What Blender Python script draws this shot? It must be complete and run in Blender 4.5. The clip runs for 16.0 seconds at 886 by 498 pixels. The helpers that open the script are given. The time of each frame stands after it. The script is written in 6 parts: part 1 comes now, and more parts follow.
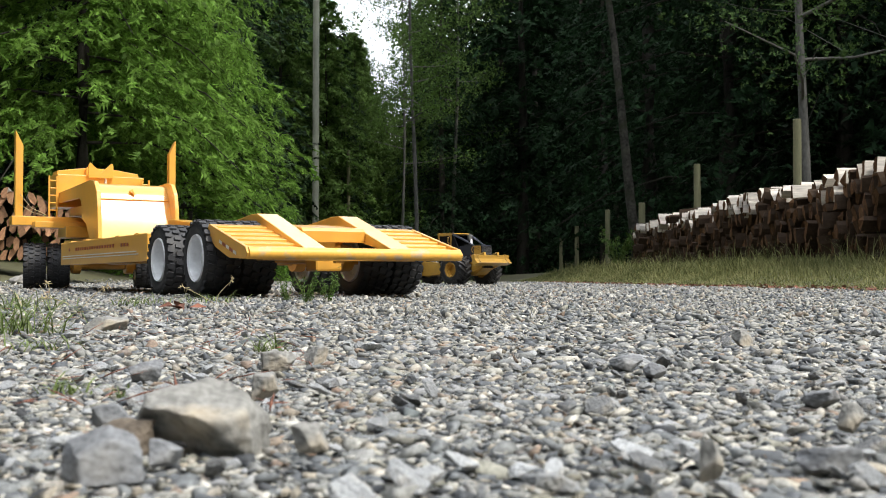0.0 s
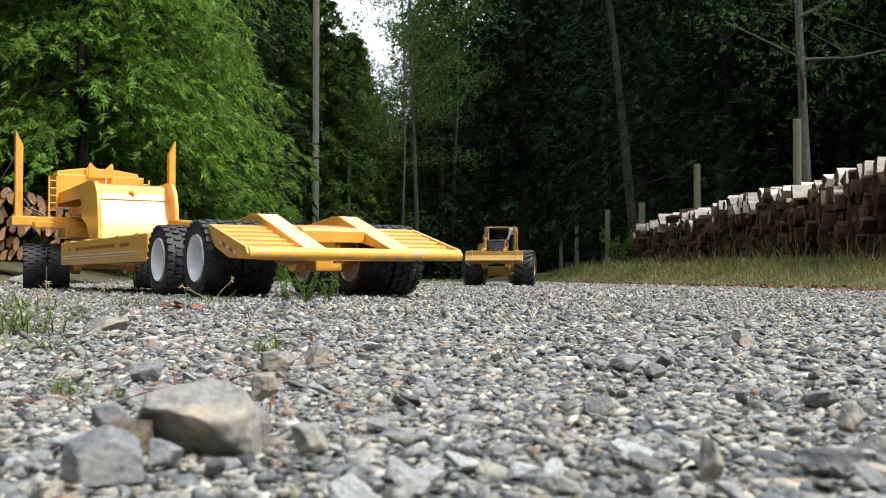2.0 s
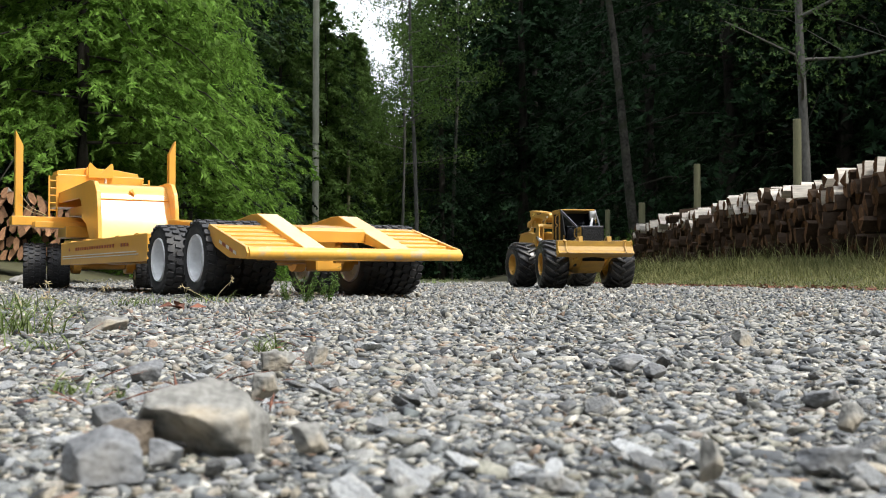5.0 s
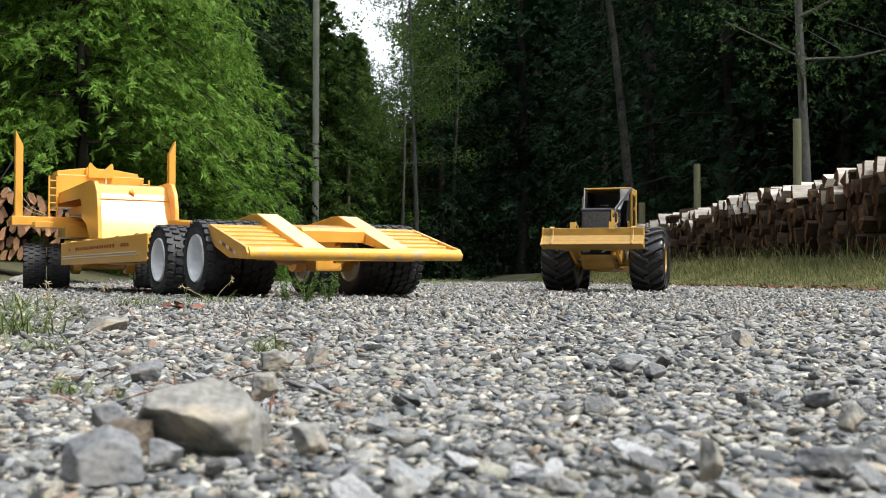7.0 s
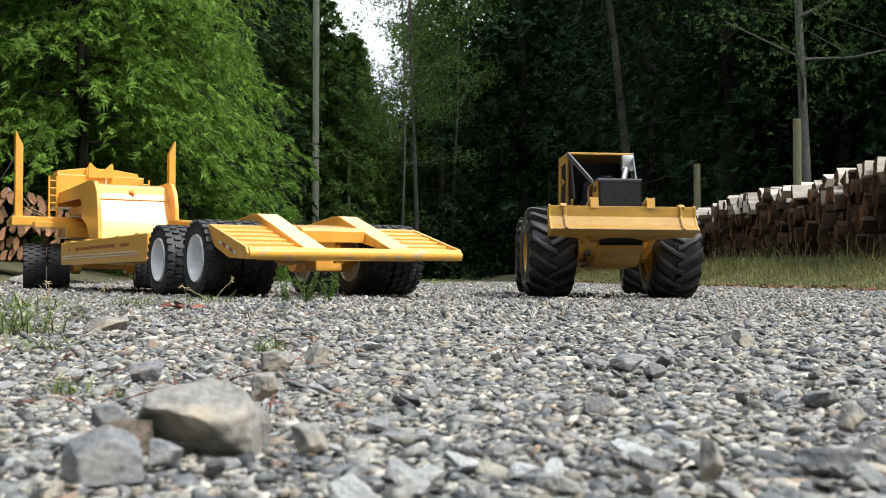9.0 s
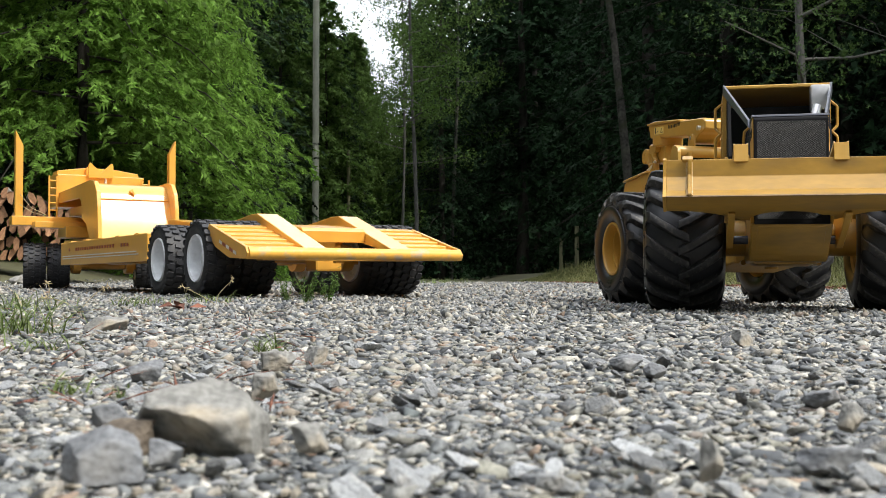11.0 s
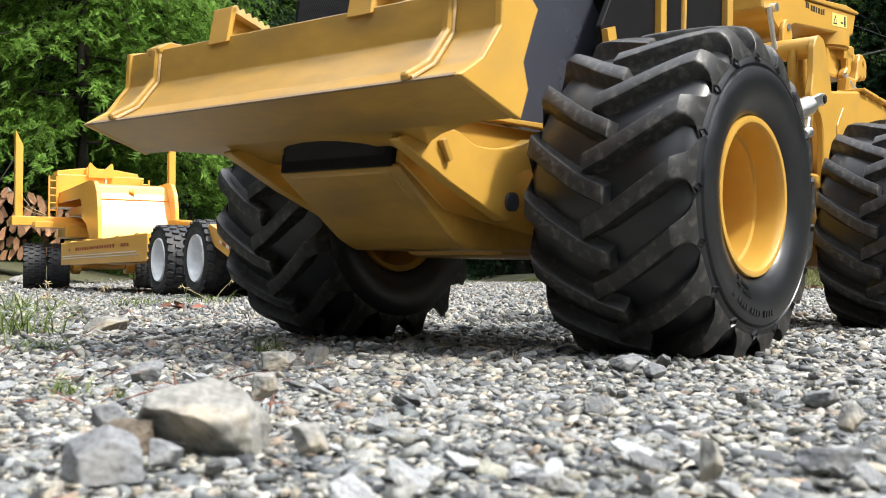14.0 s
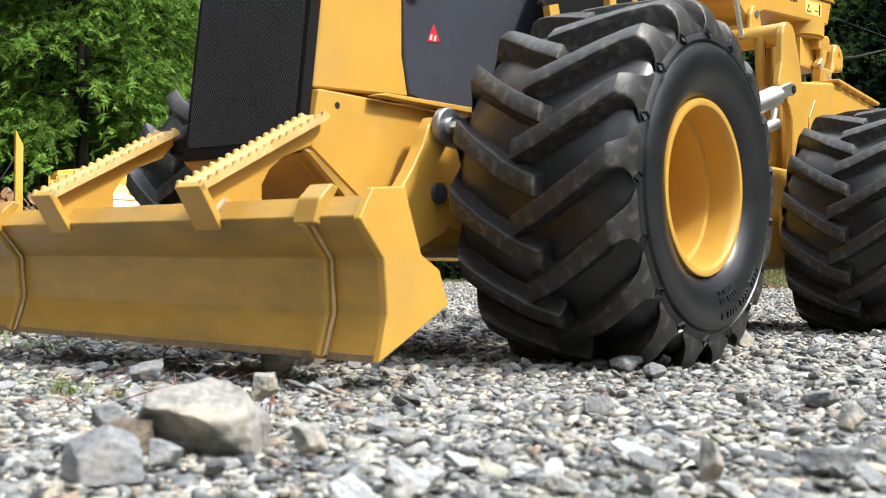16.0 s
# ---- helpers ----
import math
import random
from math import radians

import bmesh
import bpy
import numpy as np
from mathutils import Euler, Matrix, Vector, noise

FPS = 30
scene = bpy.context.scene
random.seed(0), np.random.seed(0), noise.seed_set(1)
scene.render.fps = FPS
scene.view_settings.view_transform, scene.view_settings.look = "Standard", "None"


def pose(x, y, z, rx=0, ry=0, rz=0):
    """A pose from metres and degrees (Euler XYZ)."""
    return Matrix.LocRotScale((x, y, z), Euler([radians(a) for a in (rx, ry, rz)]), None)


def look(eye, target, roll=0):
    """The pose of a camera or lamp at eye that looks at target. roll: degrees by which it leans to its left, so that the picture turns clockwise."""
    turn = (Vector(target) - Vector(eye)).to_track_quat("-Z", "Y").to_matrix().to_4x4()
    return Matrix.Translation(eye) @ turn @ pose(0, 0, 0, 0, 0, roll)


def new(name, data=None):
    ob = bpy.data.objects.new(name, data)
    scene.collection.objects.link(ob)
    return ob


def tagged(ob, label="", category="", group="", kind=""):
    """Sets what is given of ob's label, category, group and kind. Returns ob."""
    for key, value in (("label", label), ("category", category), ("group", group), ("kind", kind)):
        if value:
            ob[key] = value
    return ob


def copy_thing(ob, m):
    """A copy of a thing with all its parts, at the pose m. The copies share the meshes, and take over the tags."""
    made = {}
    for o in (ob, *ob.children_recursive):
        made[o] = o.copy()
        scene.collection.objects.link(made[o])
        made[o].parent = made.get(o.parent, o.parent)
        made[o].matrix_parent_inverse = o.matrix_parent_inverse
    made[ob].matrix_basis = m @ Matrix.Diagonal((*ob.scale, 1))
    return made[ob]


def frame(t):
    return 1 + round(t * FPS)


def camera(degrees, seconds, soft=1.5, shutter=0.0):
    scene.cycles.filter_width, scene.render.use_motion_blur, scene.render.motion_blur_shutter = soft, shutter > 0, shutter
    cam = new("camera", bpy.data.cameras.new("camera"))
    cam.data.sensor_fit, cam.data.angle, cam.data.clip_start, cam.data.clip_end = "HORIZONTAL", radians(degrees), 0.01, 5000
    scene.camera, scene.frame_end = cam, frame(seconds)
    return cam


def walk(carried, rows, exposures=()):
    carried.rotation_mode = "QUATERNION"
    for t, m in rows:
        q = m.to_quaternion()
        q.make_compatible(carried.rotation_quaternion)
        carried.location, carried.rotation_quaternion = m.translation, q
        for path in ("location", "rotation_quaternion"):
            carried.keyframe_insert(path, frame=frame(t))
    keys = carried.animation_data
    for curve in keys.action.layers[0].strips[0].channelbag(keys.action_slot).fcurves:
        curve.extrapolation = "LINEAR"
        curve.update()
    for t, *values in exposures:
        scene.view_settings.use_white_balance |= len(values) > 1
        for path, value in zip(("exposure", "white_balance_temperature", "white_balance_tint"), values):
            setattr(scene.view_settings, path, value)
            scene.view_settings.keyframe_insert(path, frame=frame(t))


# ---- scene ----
# camera: lies on the gravel, 5 cm above it, looking slightly up
cam = camera(45.0, 16.0, soft=0.82)
cam.data.dof.use_dof, cam.data.dof.focus_distance, cam.data.dof.aperture_fstop = True, 1.4, 34.0   # a small aperture: the nearest stones are soft
VIEW = pose(0, 0, 0.0519, 91.555, 0, 0)
walk(cam, [(0.0, VIEW), (16.0, VIEW)], exposures=[(0.0, 0.29), (11.0, 0.28), (12.6, 0.19), (13.4, 0.48), (14.2, 0.80), (16.0, 0.84)])

# ---- world and sun ----
SUN_AZ, SUN_EL = 118.0, 52.0          # degrees clockwise from +y, and above the horizon
world = bpy.data.worlds.new("sky")
scene.world = world
world.use_nodes = True
wn = world.node_tree
sky = wn.nodes.new("ShaderNodeTexSky")
sky.sky_type, sky.sun_disc = "NISHITA", False
sky.sun_elevation, sky.sun_rotation = radians(SUN_EL), radians(SUN_AZ)
sky.dust_density = 2.0
veil = wn.nodes.new("ShaderNodeMix")          # thin white cloud over the whole sky
veil.data_type = "RGBA"
veil.inputs[0].default_value = 0.85
veil.inputs[7].default_value = (15.1, 15.65, 16.9, 1)
wn.links.new(sky.outputs[0], veil.inputs[6])
wn.links.new(veil.outputs[2], wn.nodes["Background"].inputs[0])
wn.nodes["Background"].inputs[1].default_value = 0.127
sun = new("sun", bpy.data.lights.new("sun", "SUN"))
sun.data.energy, sun.data.angle, sun.data.color = 3.25, radians(6), (1.0, 0.95, 0.86)
az, el = radians(SUN_AZ), radians(SUN_EL)
sun_dir = Vector((math.sin(az) * math.cos(el), math.cos(az) * math.cos(el), math.sin(el)))
sun.matrix_world = look(sun_dir * 50, (0, 0, 0))


# ---- materials ----
def mat(name, col, rough=0.6, metal=0.0, vary=0.15, scale=20.0, fine=4.0, bump=0.0, bump_scale=None, col2=None, island=0.0,
        obj_random=0.0, coat=0.0, translucent=0.0, ramp=None, stretch=None, dirt=None, dirt_amount=0.0, dirt_scale=6.0):
    """A node material: a base colour varied at two scales, roughness, relief, and dirt patches."""
    m = bpy.data.materials.new(name)
    m.use_nodes = True
    nt, p = m.node_tree, m.node_tree.nodes["Principled BSDF"]
    add, link = nt.nodes.new, nt.links.new
    tc = add("ShaderNodeTexCoord")
    co = tc.outputs["Object"]
    if stretch:
        mp = add("ShaderNodeMapping")
        mp.inputs["Scale"].default_value = stretch
        link(co, mp.inputs[0])
        co = mp.outputs[0]

    def noi(sc, detail=4.0):
        n = add("ShaderNodeTexNoise")
        n.inputs["Scale"].default_value, n.inputs["Detail"].default_value = sc, detail
        link(co, n.inputs["Vector"])
        return n.outputs["Fac"]

    a, b = noi(scale), noi(scale * fine, 6.0)
    mx = add("ShaderNodeMix")
    mx.data_type = "FLOAT"
    mx.inputs[0].default_value = 0.5
    link(a, mx.inputs[2]); link(b, mx.inputs[3])
    fac = mx.outputs[0]
    cr = add("ShaderNodeValToRGB")
    c2 = col2 or tuple(min(1, c * (1 + vary)) for c in col)
    c1 = tuple(c * (1 - vary) for c in col)
    cr.color_ramp.elements[0].position, cr.color_ramp.elements[1].position = 0.3, 0.7
    cr.color_ramp.elements[0].color, cr.color_ramp.elements[1].color = (*c1, 1), (*c2, 1)
    link(fac, cr.inputs[0])
    out = cr.outputs[0]
    if ramp:                                   # colours picked piece by piece
        geo = add("ShaderNodeNewGeometry")
        rr = add("ShaderNodeValToRGB")
        rr.color_ramp.interpolation = "LINEAR"
        els = rr.color_ramp.elements
        for k, (pos, c) in enumerate(ramp):
            e = els[k] if k < 2 else els.new(pos)
            e.position, e.color = pos, (*c, 1)
        link(geo.outputs["Random Per Island"], rr.inputs[0])
        mul = add("ShaderNodeMix")
        mul.data_type, mul.blend_type = "RGBA", "MULTIPLY"
        mul.inputs[0].default_value = 1.0
        link(rr.outputs[0], mul.inputs[6]); link(out, mul.inputs[7])
        out = mul.outputs[2]
    for amount, node, sock in ((island, "ShaderNodeNewGeometry", "Random Per Island"), (obj_random, "ShaderNodeObjectInfo", "Random")):
        if amount:
            src = add(node)
            mr = add("ShaderNodeMapRange")
            mr.inputs[3].default_value, mr.inputs[4].default_value = 1 - amount, 1 + amount
            link(src.outputs[sock], mr.inputs[0])
            hs = add("ShaderNodeHueSaturation")
            link(mr.outputs[0], hs.inputs["Value"]); link(out, hs.inputs["Color"])
            out = hs.outputs[0]
    if dirt:
        dn = noi(dirt_scale, 8.0)
        dr = add("ShaderNodeMapRange")
        dr.inputs[1].default_value, dr.inputs[2].default_value = 0.52, 0.72
        dr.inputs[4].default_value = dirt_amount
        link(dn, dr.inputs[0])
        dm = add("ShaderNodeMix")
        dm.data_type = "RGBA"
        dm.inputs[7].default_value = (*dirt, 1)
        link(dr.outputs[0], dm.inputs[0]); link(out, dm.inputs[6])
        out = dm.outputs[2]
    link(out, p.inputs["Base Color"])
    rr2 = add("ShaderNodeMapRange")
    rr2.inputs[3].default_value, rr2.inputs[4].default_value = max(0.02, rough - 0.08), min(1, rough + 0.1)
    link(b, rr2.inputs[0]); link(rr2.outputs[0], p.inputs["Roughness"])
    p.inputs["Metallic"].default_value = metal
    p.inputs["Coat Weight"].default_value = coat
    p.inputs["Coat Roughness"].default_value = 0.22
    if bump:
        bp = add("ShaderNodeBump")
        bp.inputs["Strength"].default_value, bp.inputs["Distance"].default_value = bump, 0.15 / (bump_scale or scale)
        link(noi(bump_scale or scale * 3, 5.0), bp.inputs["Height"])
        link(bp.outputs[0], p.inputs["Normal"])
    if translucent:
        tr = add("ShaderNodeBsdfTranslucent")
        ms = add("ShaderNodeMixShader")
        ms.inputs[0].default_value = translucent
        link(out, tr.inputs[0])
        link(p.outputs[0], ms.inputs[1]); link(tr.outputs[0], ms.inputs[2])
        link(ms.outputs[0], nt.nodes["Material Output"].inputs[0])
    return m


M = {}
M["yellow"] = mat("golden_yellow_paint", (0.53, 0.302, 0.052), 0.38, vary=0.08, scale=9, coat=0.12, bump=0.04, bump_scale=300,
                  dirt=(0.36, 0.24, 0.09), dirt_amount=0.35, dirt_scale=22)
# worn paint; the blade's shade and dark reflections are in its colour too
M["blade"] = mat("worn_yellow_paint_with_shade", (0.41, 0.236, 0.042), 0.34, vary=0.16, scale=30, coat=0.15, bump=0.06, bump_scale=180,
                 stretch=(1, 0.35, 1), dirt=(0.22, 0.14, 0.05), dirt_amount=0.75, dirt_scale=24)
M["step"] = mat("pale_worn_yellow_paint", (0.60, 0.42, 0.17), 0.45, vary=0.2, scale=60, dirt=(0.50, 0.30, 0.08), dirt_amount=0.8, dirt_scale=50)
M["edge"] = mat("worn_brown_steel_edge", (0.19, 0.125, 0.065), 0.4, vary=0.4, scale=60, bump=0.2, bump_scale=200)
M["worn_edge"] = mat("scuffed_paint_and_steel", (0.50, 0.36, 0.18), 0.45, vary=0.3, scale=60, dirt=(0.55, 0.5, 0.46), dirt_amount=0.9, dirt_scale=45)
M["orange"] = mat("orange_yellow_paint", (0.80, 0.405, 0.058), 0.36, vary=0.08, scale=7, coat=0.9, bump=0.03, bump_scale=150,
                  dirt=(0.55, 0.33, 0.12), dirt_amount=0.3, dirt_scale=11)
M["orange_worn"] = mat("chipped_orange_yellow_paint", (0.86, 0.46, 0.07), 0.45, vary=0.08, scale=30, bump=0.1, bump_scale=200,
                       dirt=(0.42, 0.38, 0.36), dirt_amount=0.9, dirt_scale=26)
M["rubber"] = mat("black_rubber", (0.0120, 0.0127, 0.0148), 0.32, vary=0.25, scale=30, bump=0.05, bump_scale=220,
                  dirt=(0.020, 0.0195, 0.019), dirt_amount=0.25, dirt_scale=36)
M["lug"] = mat("scuffed_black_rubber", (0.018, 0.018, 0.018), 0.46, vary=0.5, scale=90, bump=0.3, bump_scale=300,
               dirt=(0.12, 0.11, 0.092), dirt_amount=0.65, dirt_scale=150)
M["rubber_far"] = mat("dusty_tyre_rubber", (0.022, 0.023, 0.026), 0.6, vary=0.25, scale=40, bump=0.1, bump_scale=200,
                      dirt=(0.07, 0.066, 0.06), dirt_amount=0.5, dirt_scale=30)
# base raised towards blue for the sky mirrored in the engine cover
M["black"] = mat("satin_black_with_sky_sheen", (0.046, 0.050, 0.064), 0.24, vary=0.03, scale=4)
M["cab_black"] = mat("matt_black_screen", (0.008, 0.008, 0.009), 0.6, vary=0.2, scale=20)
M["steel"] = mat("bright_steel", (0.74, 0.74, 0.73), 0.38, 1.0, vary=0.1, scale=40)
M["dull_steel"] = mat("dull_steel", (0.30, 0.31, 0.33), 0.38, 0.75, vary=0.2, scale=50)
M["pillar"] = mat("grey_metal_guard", (0.15, 0.16, 0.19), 0.3, 0.5, vary=0.1, scale=40)
M["white"] = mat("white_painted_rim", (0.84, 0.86, 0.88), 0.45, vary=0.08, scale=30, dirt=(0.35, 0.33, 0.3), dirt_amount=0.4, dirt_scale=25)
M["ink"] = mat("black_lettering", (0.012, 0.011, 0.011), 0.5, vary=0.1)
M["red"] = mat("red_sticker", (0.55, 0.02, 0.03), 0.4, vary=0.1)
M["decal"] = mat("pale_yellow_decal", (0.8, 0.62, 0.2), 0.4, vary=0.05)
M["tape_red"] = mat("red_reflective_tape", (0.30, 0.05, 0.03), 0.35, vary=0.1)
M["tape_white"] = mat("white_reflective_tape", (0.70, 0.68, 0.64), 0.35, vary=0.1)
STONES = [(0.0, (0.05, 0.055, 0.062)), (0.12, (0.12, 0.135, 0.155)), (0.28, (0.20, 0.22, 0.235)), (0.44, (0.29, 0.30, 0.295)), (0.58, (0.37, 0.375, 0.355)),
          (0.68, (0.30, 0.32, 0.35)), (0.76, (0.37, 0.335, 0.27)), (0.85, (0.62, 0.62, 0.585)), (0.925, (0.25, 0.255, 0.215)), (0.965, (0.30, 0.22, 0.17)), (1.0, (0.16, 0.19, 0.20))]
M["stone"] = mat("crushed_grey_stone", (1.07, 1.05, 1.01), 0.78, vary=0.65, scale=260, col2=(1.3, 1.26, 1.18), bump=0.7, bump_scale=600, ramp=STONES)
M["pebble"] = mat("grey_pebble", (0.27, 0.28, 0.285), 0.85, vary=0.4, scale=1.2, fine=5, bump=0.4, bump_scale=4, obj_random=0.55,
                  dirt=(0.40, 0.36, 0.29), dirt_amount=0.6, dirt_scale=0.9)
M["rock"] = mat("pale_grey_rock", (0.225, 0.222, 0.205), 0.9, vary=0.5, scale=95, bump=0.9, bump_scale=420,
                dirt=(0.50, 0.40, 0.26), dirt_amount=0.7, dirt_scale=38)
M["rock_dark"] = mat("blue_grey_rock", (0.165, 0.172, 0.180), 0.88, vary=0.5, scale=120, bump=0.9, bump_scale=380,
                     dirt=(0.34, 0.32, 0.28), dirt_amount=0.5, dirt_scale=40)
M["rock_brown"] = mat("brown_rock", (0.115, 0.092, 0.068), 0.9, vary=0.5, scale=90, bump=0.7, bump_scale=400, dirt=(0.30, 0.26, 0.2), dirt_amount=0.6, dirt_scale=60)
M["boulder"] = mat("lichened_boulder", (0.30, 0.29, 0.27), 0.9, vary=0.35, scale=9, bump=0.5, bump_scale=40, dirt=(0.2, 0.2, 0.15), dirt_amount=0.7, dirt_scale=6)
M["bark"] = mat("grey_brown_bark", (0.034, 0.031, 0.026), 0.9, vary=0.4, scale=8, bump=0.6, bump_scale=30, stretch=(3, 3, 0.6))
M["bark_pale"] = mat("pale_alder_bark", (0.105, 0.103, 0.095), 0.9, vary=0.45, scale=5, bump=0.4, bump_scale=25, stretch=(2, 2, 0.8))
# mossy mottled bark, its base darkened for the deep shade round it
M["bark_moss"] = mat("mottled_mossy_bark_shaded", (0.046, 0.044, 0.038), 0.9, vary=0.9, scale=6, bump=0.6, bump_scale=25, dirt=(0.03, 0.035, 0.02), dirt_amount=0.9, dirt_scale=5)
M["post"] = mat("weathered_green_grey_post", (0.15, 0.148, 0.082), 0.85, vary=0.25, scale=12, bump=0.3, bump_scale=60, stretch=(4, 4, 0.5))
M["pole"] = mat("weathered_grey_pole", (0.29, 0.30, 0.235), 0.85, vary=0.25, scale=5, bump=0.3, bump_scale=40, stretch=(4, 4, 0.4))
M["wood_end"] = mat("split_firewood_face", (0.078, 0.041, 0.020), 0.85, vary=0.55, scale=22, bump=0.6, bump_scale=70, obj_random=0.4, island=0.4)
M["wood_end_fresh"] = mat("fresh_split_firewood_face", (0.33, 0.175, 0.09), 0.85, vary=0.35, scale=14, bump=0.4, bump_scale=70, obj_random=0.3, island=0.35)
# pale wood that carries the sunlight on the top billets
M["wood_side"] = mat("pale_wood_as_sunlit", (0.50, 0.46, 0.40), 0.8, vary=0.4, scale=10, bump=0.3, bump_scale=60, stretch=(0.3, 3, 3), obj_random=0.2)
# bark and split wood, darkened for the shade in the gaps
M["wood_dark"] = mat("bark_and_wood_dark_for_gaps", (0.040, 0.027, 0.018), 0.9, vary=0.4, scale=12, bump=0.4, bump_scale=60, obj_random=0.25)
M["cedar"] = mat("cedar_sprays", (0.145, 0.265, 0.045), 0.6, vary=0.4, scale=1.5, island=0.5, translucent=0.5)
# forest shade is put into this spray colour
M["fir"] = mat("shade_dark_conifer_sprays", (0.0125, 0.031, 0.012), 0.8, vary=0.6, scale=0.6, island=0.6, translucent=0.15)
M["hemlock"] = mat("grey_green_conifer_sprays", (0.062, 0.105, 0.042), 0.7, vary=0.4, scale=1.2, island=0.5, translucent=0.3)
# alder leaf colour lowered to stand for shade on one tree
M["alder_shade"] = mat("shaded_alder_leaves", (0.062, 0.112, 0.032), 0.6, vary=0.35, scale=1.5, island=0.4, translucent=0.3)
M["young_leaf"] = mat("young_green_leaves", (0.088, 0.155, 0.036), 0.6, vary=0.4, scale=1.0, island=0.45, translucent=0.45)
M["alder"] = mat("alder_leaves", (0.088, 0.155, 0.035), 0.55, vary=0.35, scale=1.5, island=0.4, translucent=0.35)
M["grass"] = mat("dry_verge_grass", (0.115, 0.155, 0.045), 0.75, vary=0.5, scale=2.5, island=0.5, translucent=0.3, col2=(0.29, 0.285, 0.125))
M["grass_green"] = mat("green_grass", (0.13, 0.18, 0.045), 0.6, vary=0.4, scale=40, island=0.35, translucent=0.3)
M["straw"] = mat("dry_grass_stalk", (0.42, 0.34, 0.19), 0.8, vary=0.25, scale=30, island=0.3)
for key in ("fir", "hemlock", "cedar", "alder", "alder_shade", "young_leaf", "bark", "bark_moss", "bark_pale", "wood_end", "wood_dark", "grass", "cab_black"):     # matt surfaces
    M[key].node_tree.nodes["Principled BSDF"].inputs["Specular IOR Level"].default_value = 0.12
M["dead_leaf"] = mat("dead_brown_leaves", (0.17, 0.065, 0.038), 0.8, vary=0.4, scale=20, island=0.4)


def ground_material():
    """Grey gravel dust on the road, darkened for the shade between stones, brown duff and moss beyond its edges."""
    m = mat("gravel_and_verge_soil", (0.14, 0.137, 0.128), 0.95, vary=0.6, scale=160, fine=5, bump=0.9, bump_scale=260)
    nt = m.node_tree
    p = nt.nodes["Principled BSDF"]
    old = p.inputs["Base Color"].links[0].from_socket
    add, link = nt.nodes.new, nt.links.new
    at = add("ShaderNodeVertexColor")
    at.layer_name = "cover"
    n = add("ShaderNodeTexNoise")
    n.inputs["Scale"].default_value = 5.0
    tc = add("ShaderNodeTexCoord")
    link(tc.outputs["Object"], n.inputs["Vector"])
    cr = add("ShaderNodeValToRGB")
    cr.color_ramp.elements[0].color, cr.color_ramp.elements[1].color = (0.06, 0.045, 0.028, 1), (0.10, 0.11, 0.045, 1)
    link(n.outputs["Fac"], cr.inputs[0])
    mx = add("ShaderNodeMix")
    mx.data_type = "RGBA"
    link(at.outputs["Color"], mx.inputs[0]); link(old, mx.inputs[6]); link(cr.outputs[0], mx.inputs[7])
    link(mx.outputs[2], p.inputs["Base Color"])
    return m


M["ground"] = ground_material()


# ---- mesh helpers ----
def part(name, bm, material, parent=None, label="", smooth=False, m=None):
    me = bpy.data.meshes.new(name)
    bm.to_mesh(me)
    bm.free()
    for mm in (material if isinstance(material, (list, tuple)) else [material]):
        me.materials.append(mm)
    if smooth:
        me.polygons.foreach_set("use_smooth", [True] * len(me.polygons))
        try:
            me.set_sharp_from_angle(angle=radians(38))
        except AttributeError:
            pass
    ob = new(name, me)
    if parent:
        ob.parent = parent
    if m is not None:
        ob.matrix_basis = m
    if label:
        ob["label"] = label
    return ob


def box(bm, x0, x1, y0, y1, z0, z1, bev=0.0, m=None):
    r = bmesh.ops.create_cube(bm, size=1.0, matrix=Matrix.LocRotScale(((x0 + x1) / 2, (y0 + y1) / 2, (z0 + z1) / 2), None, (abs(x1 - x0), abs(y1 - y0), abs(z1 - z0))))
    vs = r["verts"]
    if bev:
        es = {e for v in vs for e in v.link_edges}
        vs = [v for f in bmesh.ops.bevel(bm, geom=list(es), offset=bev, segments=2, affect="EDGES", profile=0.6)["faces"] for v in f.verts]
        vs = list(set(vs))
    if m is not None:
        bmesh.ops.transform(bm, matrix=m, verts=vs)
    return vs


def prism(bm, pts, y0, y1, bev=0.0, axis="y"):
    """A plate: the outline pts in the xz plane (or xy, yz), with thickness along the other axis."""
    put = {"y": lambda a, b, c: (a, c, b), "z": lambda a, b, c: (a, b, c), "x": lambda a, b, c: (c, a, b)}[axis]
    va = [bm.verts.new(put(a, b, y0)) for a, b in pts]
    vb = [bm.verts.new(put(a, b, y1)) for a, b in pts]
    fs = [bm.faces.new(va), bm.faces.new(vb[::-1])]
    n = len(pts)
    for i in range(n):
        fs.append(bm.faces.new((va[i], va[i - 1], vb[i - 1], vb[i])))
    bmesh.ops.recalc_face_normals(bm, faces=fs)
    if bev:
        es = {e for f in fs for e in f.edges}
        bmesh.ops.bevel(bm, geom=list(es), offset=bev, segments=1, affect="EDGES")


def rod(bm, a, b, r, r2=None, seg=12):
    a, b = Vector(a), Vector(b)
    d = b - a
    m = Matrix.Translation((a + b) / 2) @ d.to_track_quat("Z", "Y").to_matrix().to_4x4()
    return bmesh.ops.create_cone(bm, cap_ends=True, segments=seg, radius1=r, radius2=r if r2 is None else r2, depth=d.length, matrix=m)["verts"]


def pipe(bm, pts, r, seg=8):
    for a, b in zip(pts, pts[1:]):
        rod(bm, a, b, r, seg=seg)


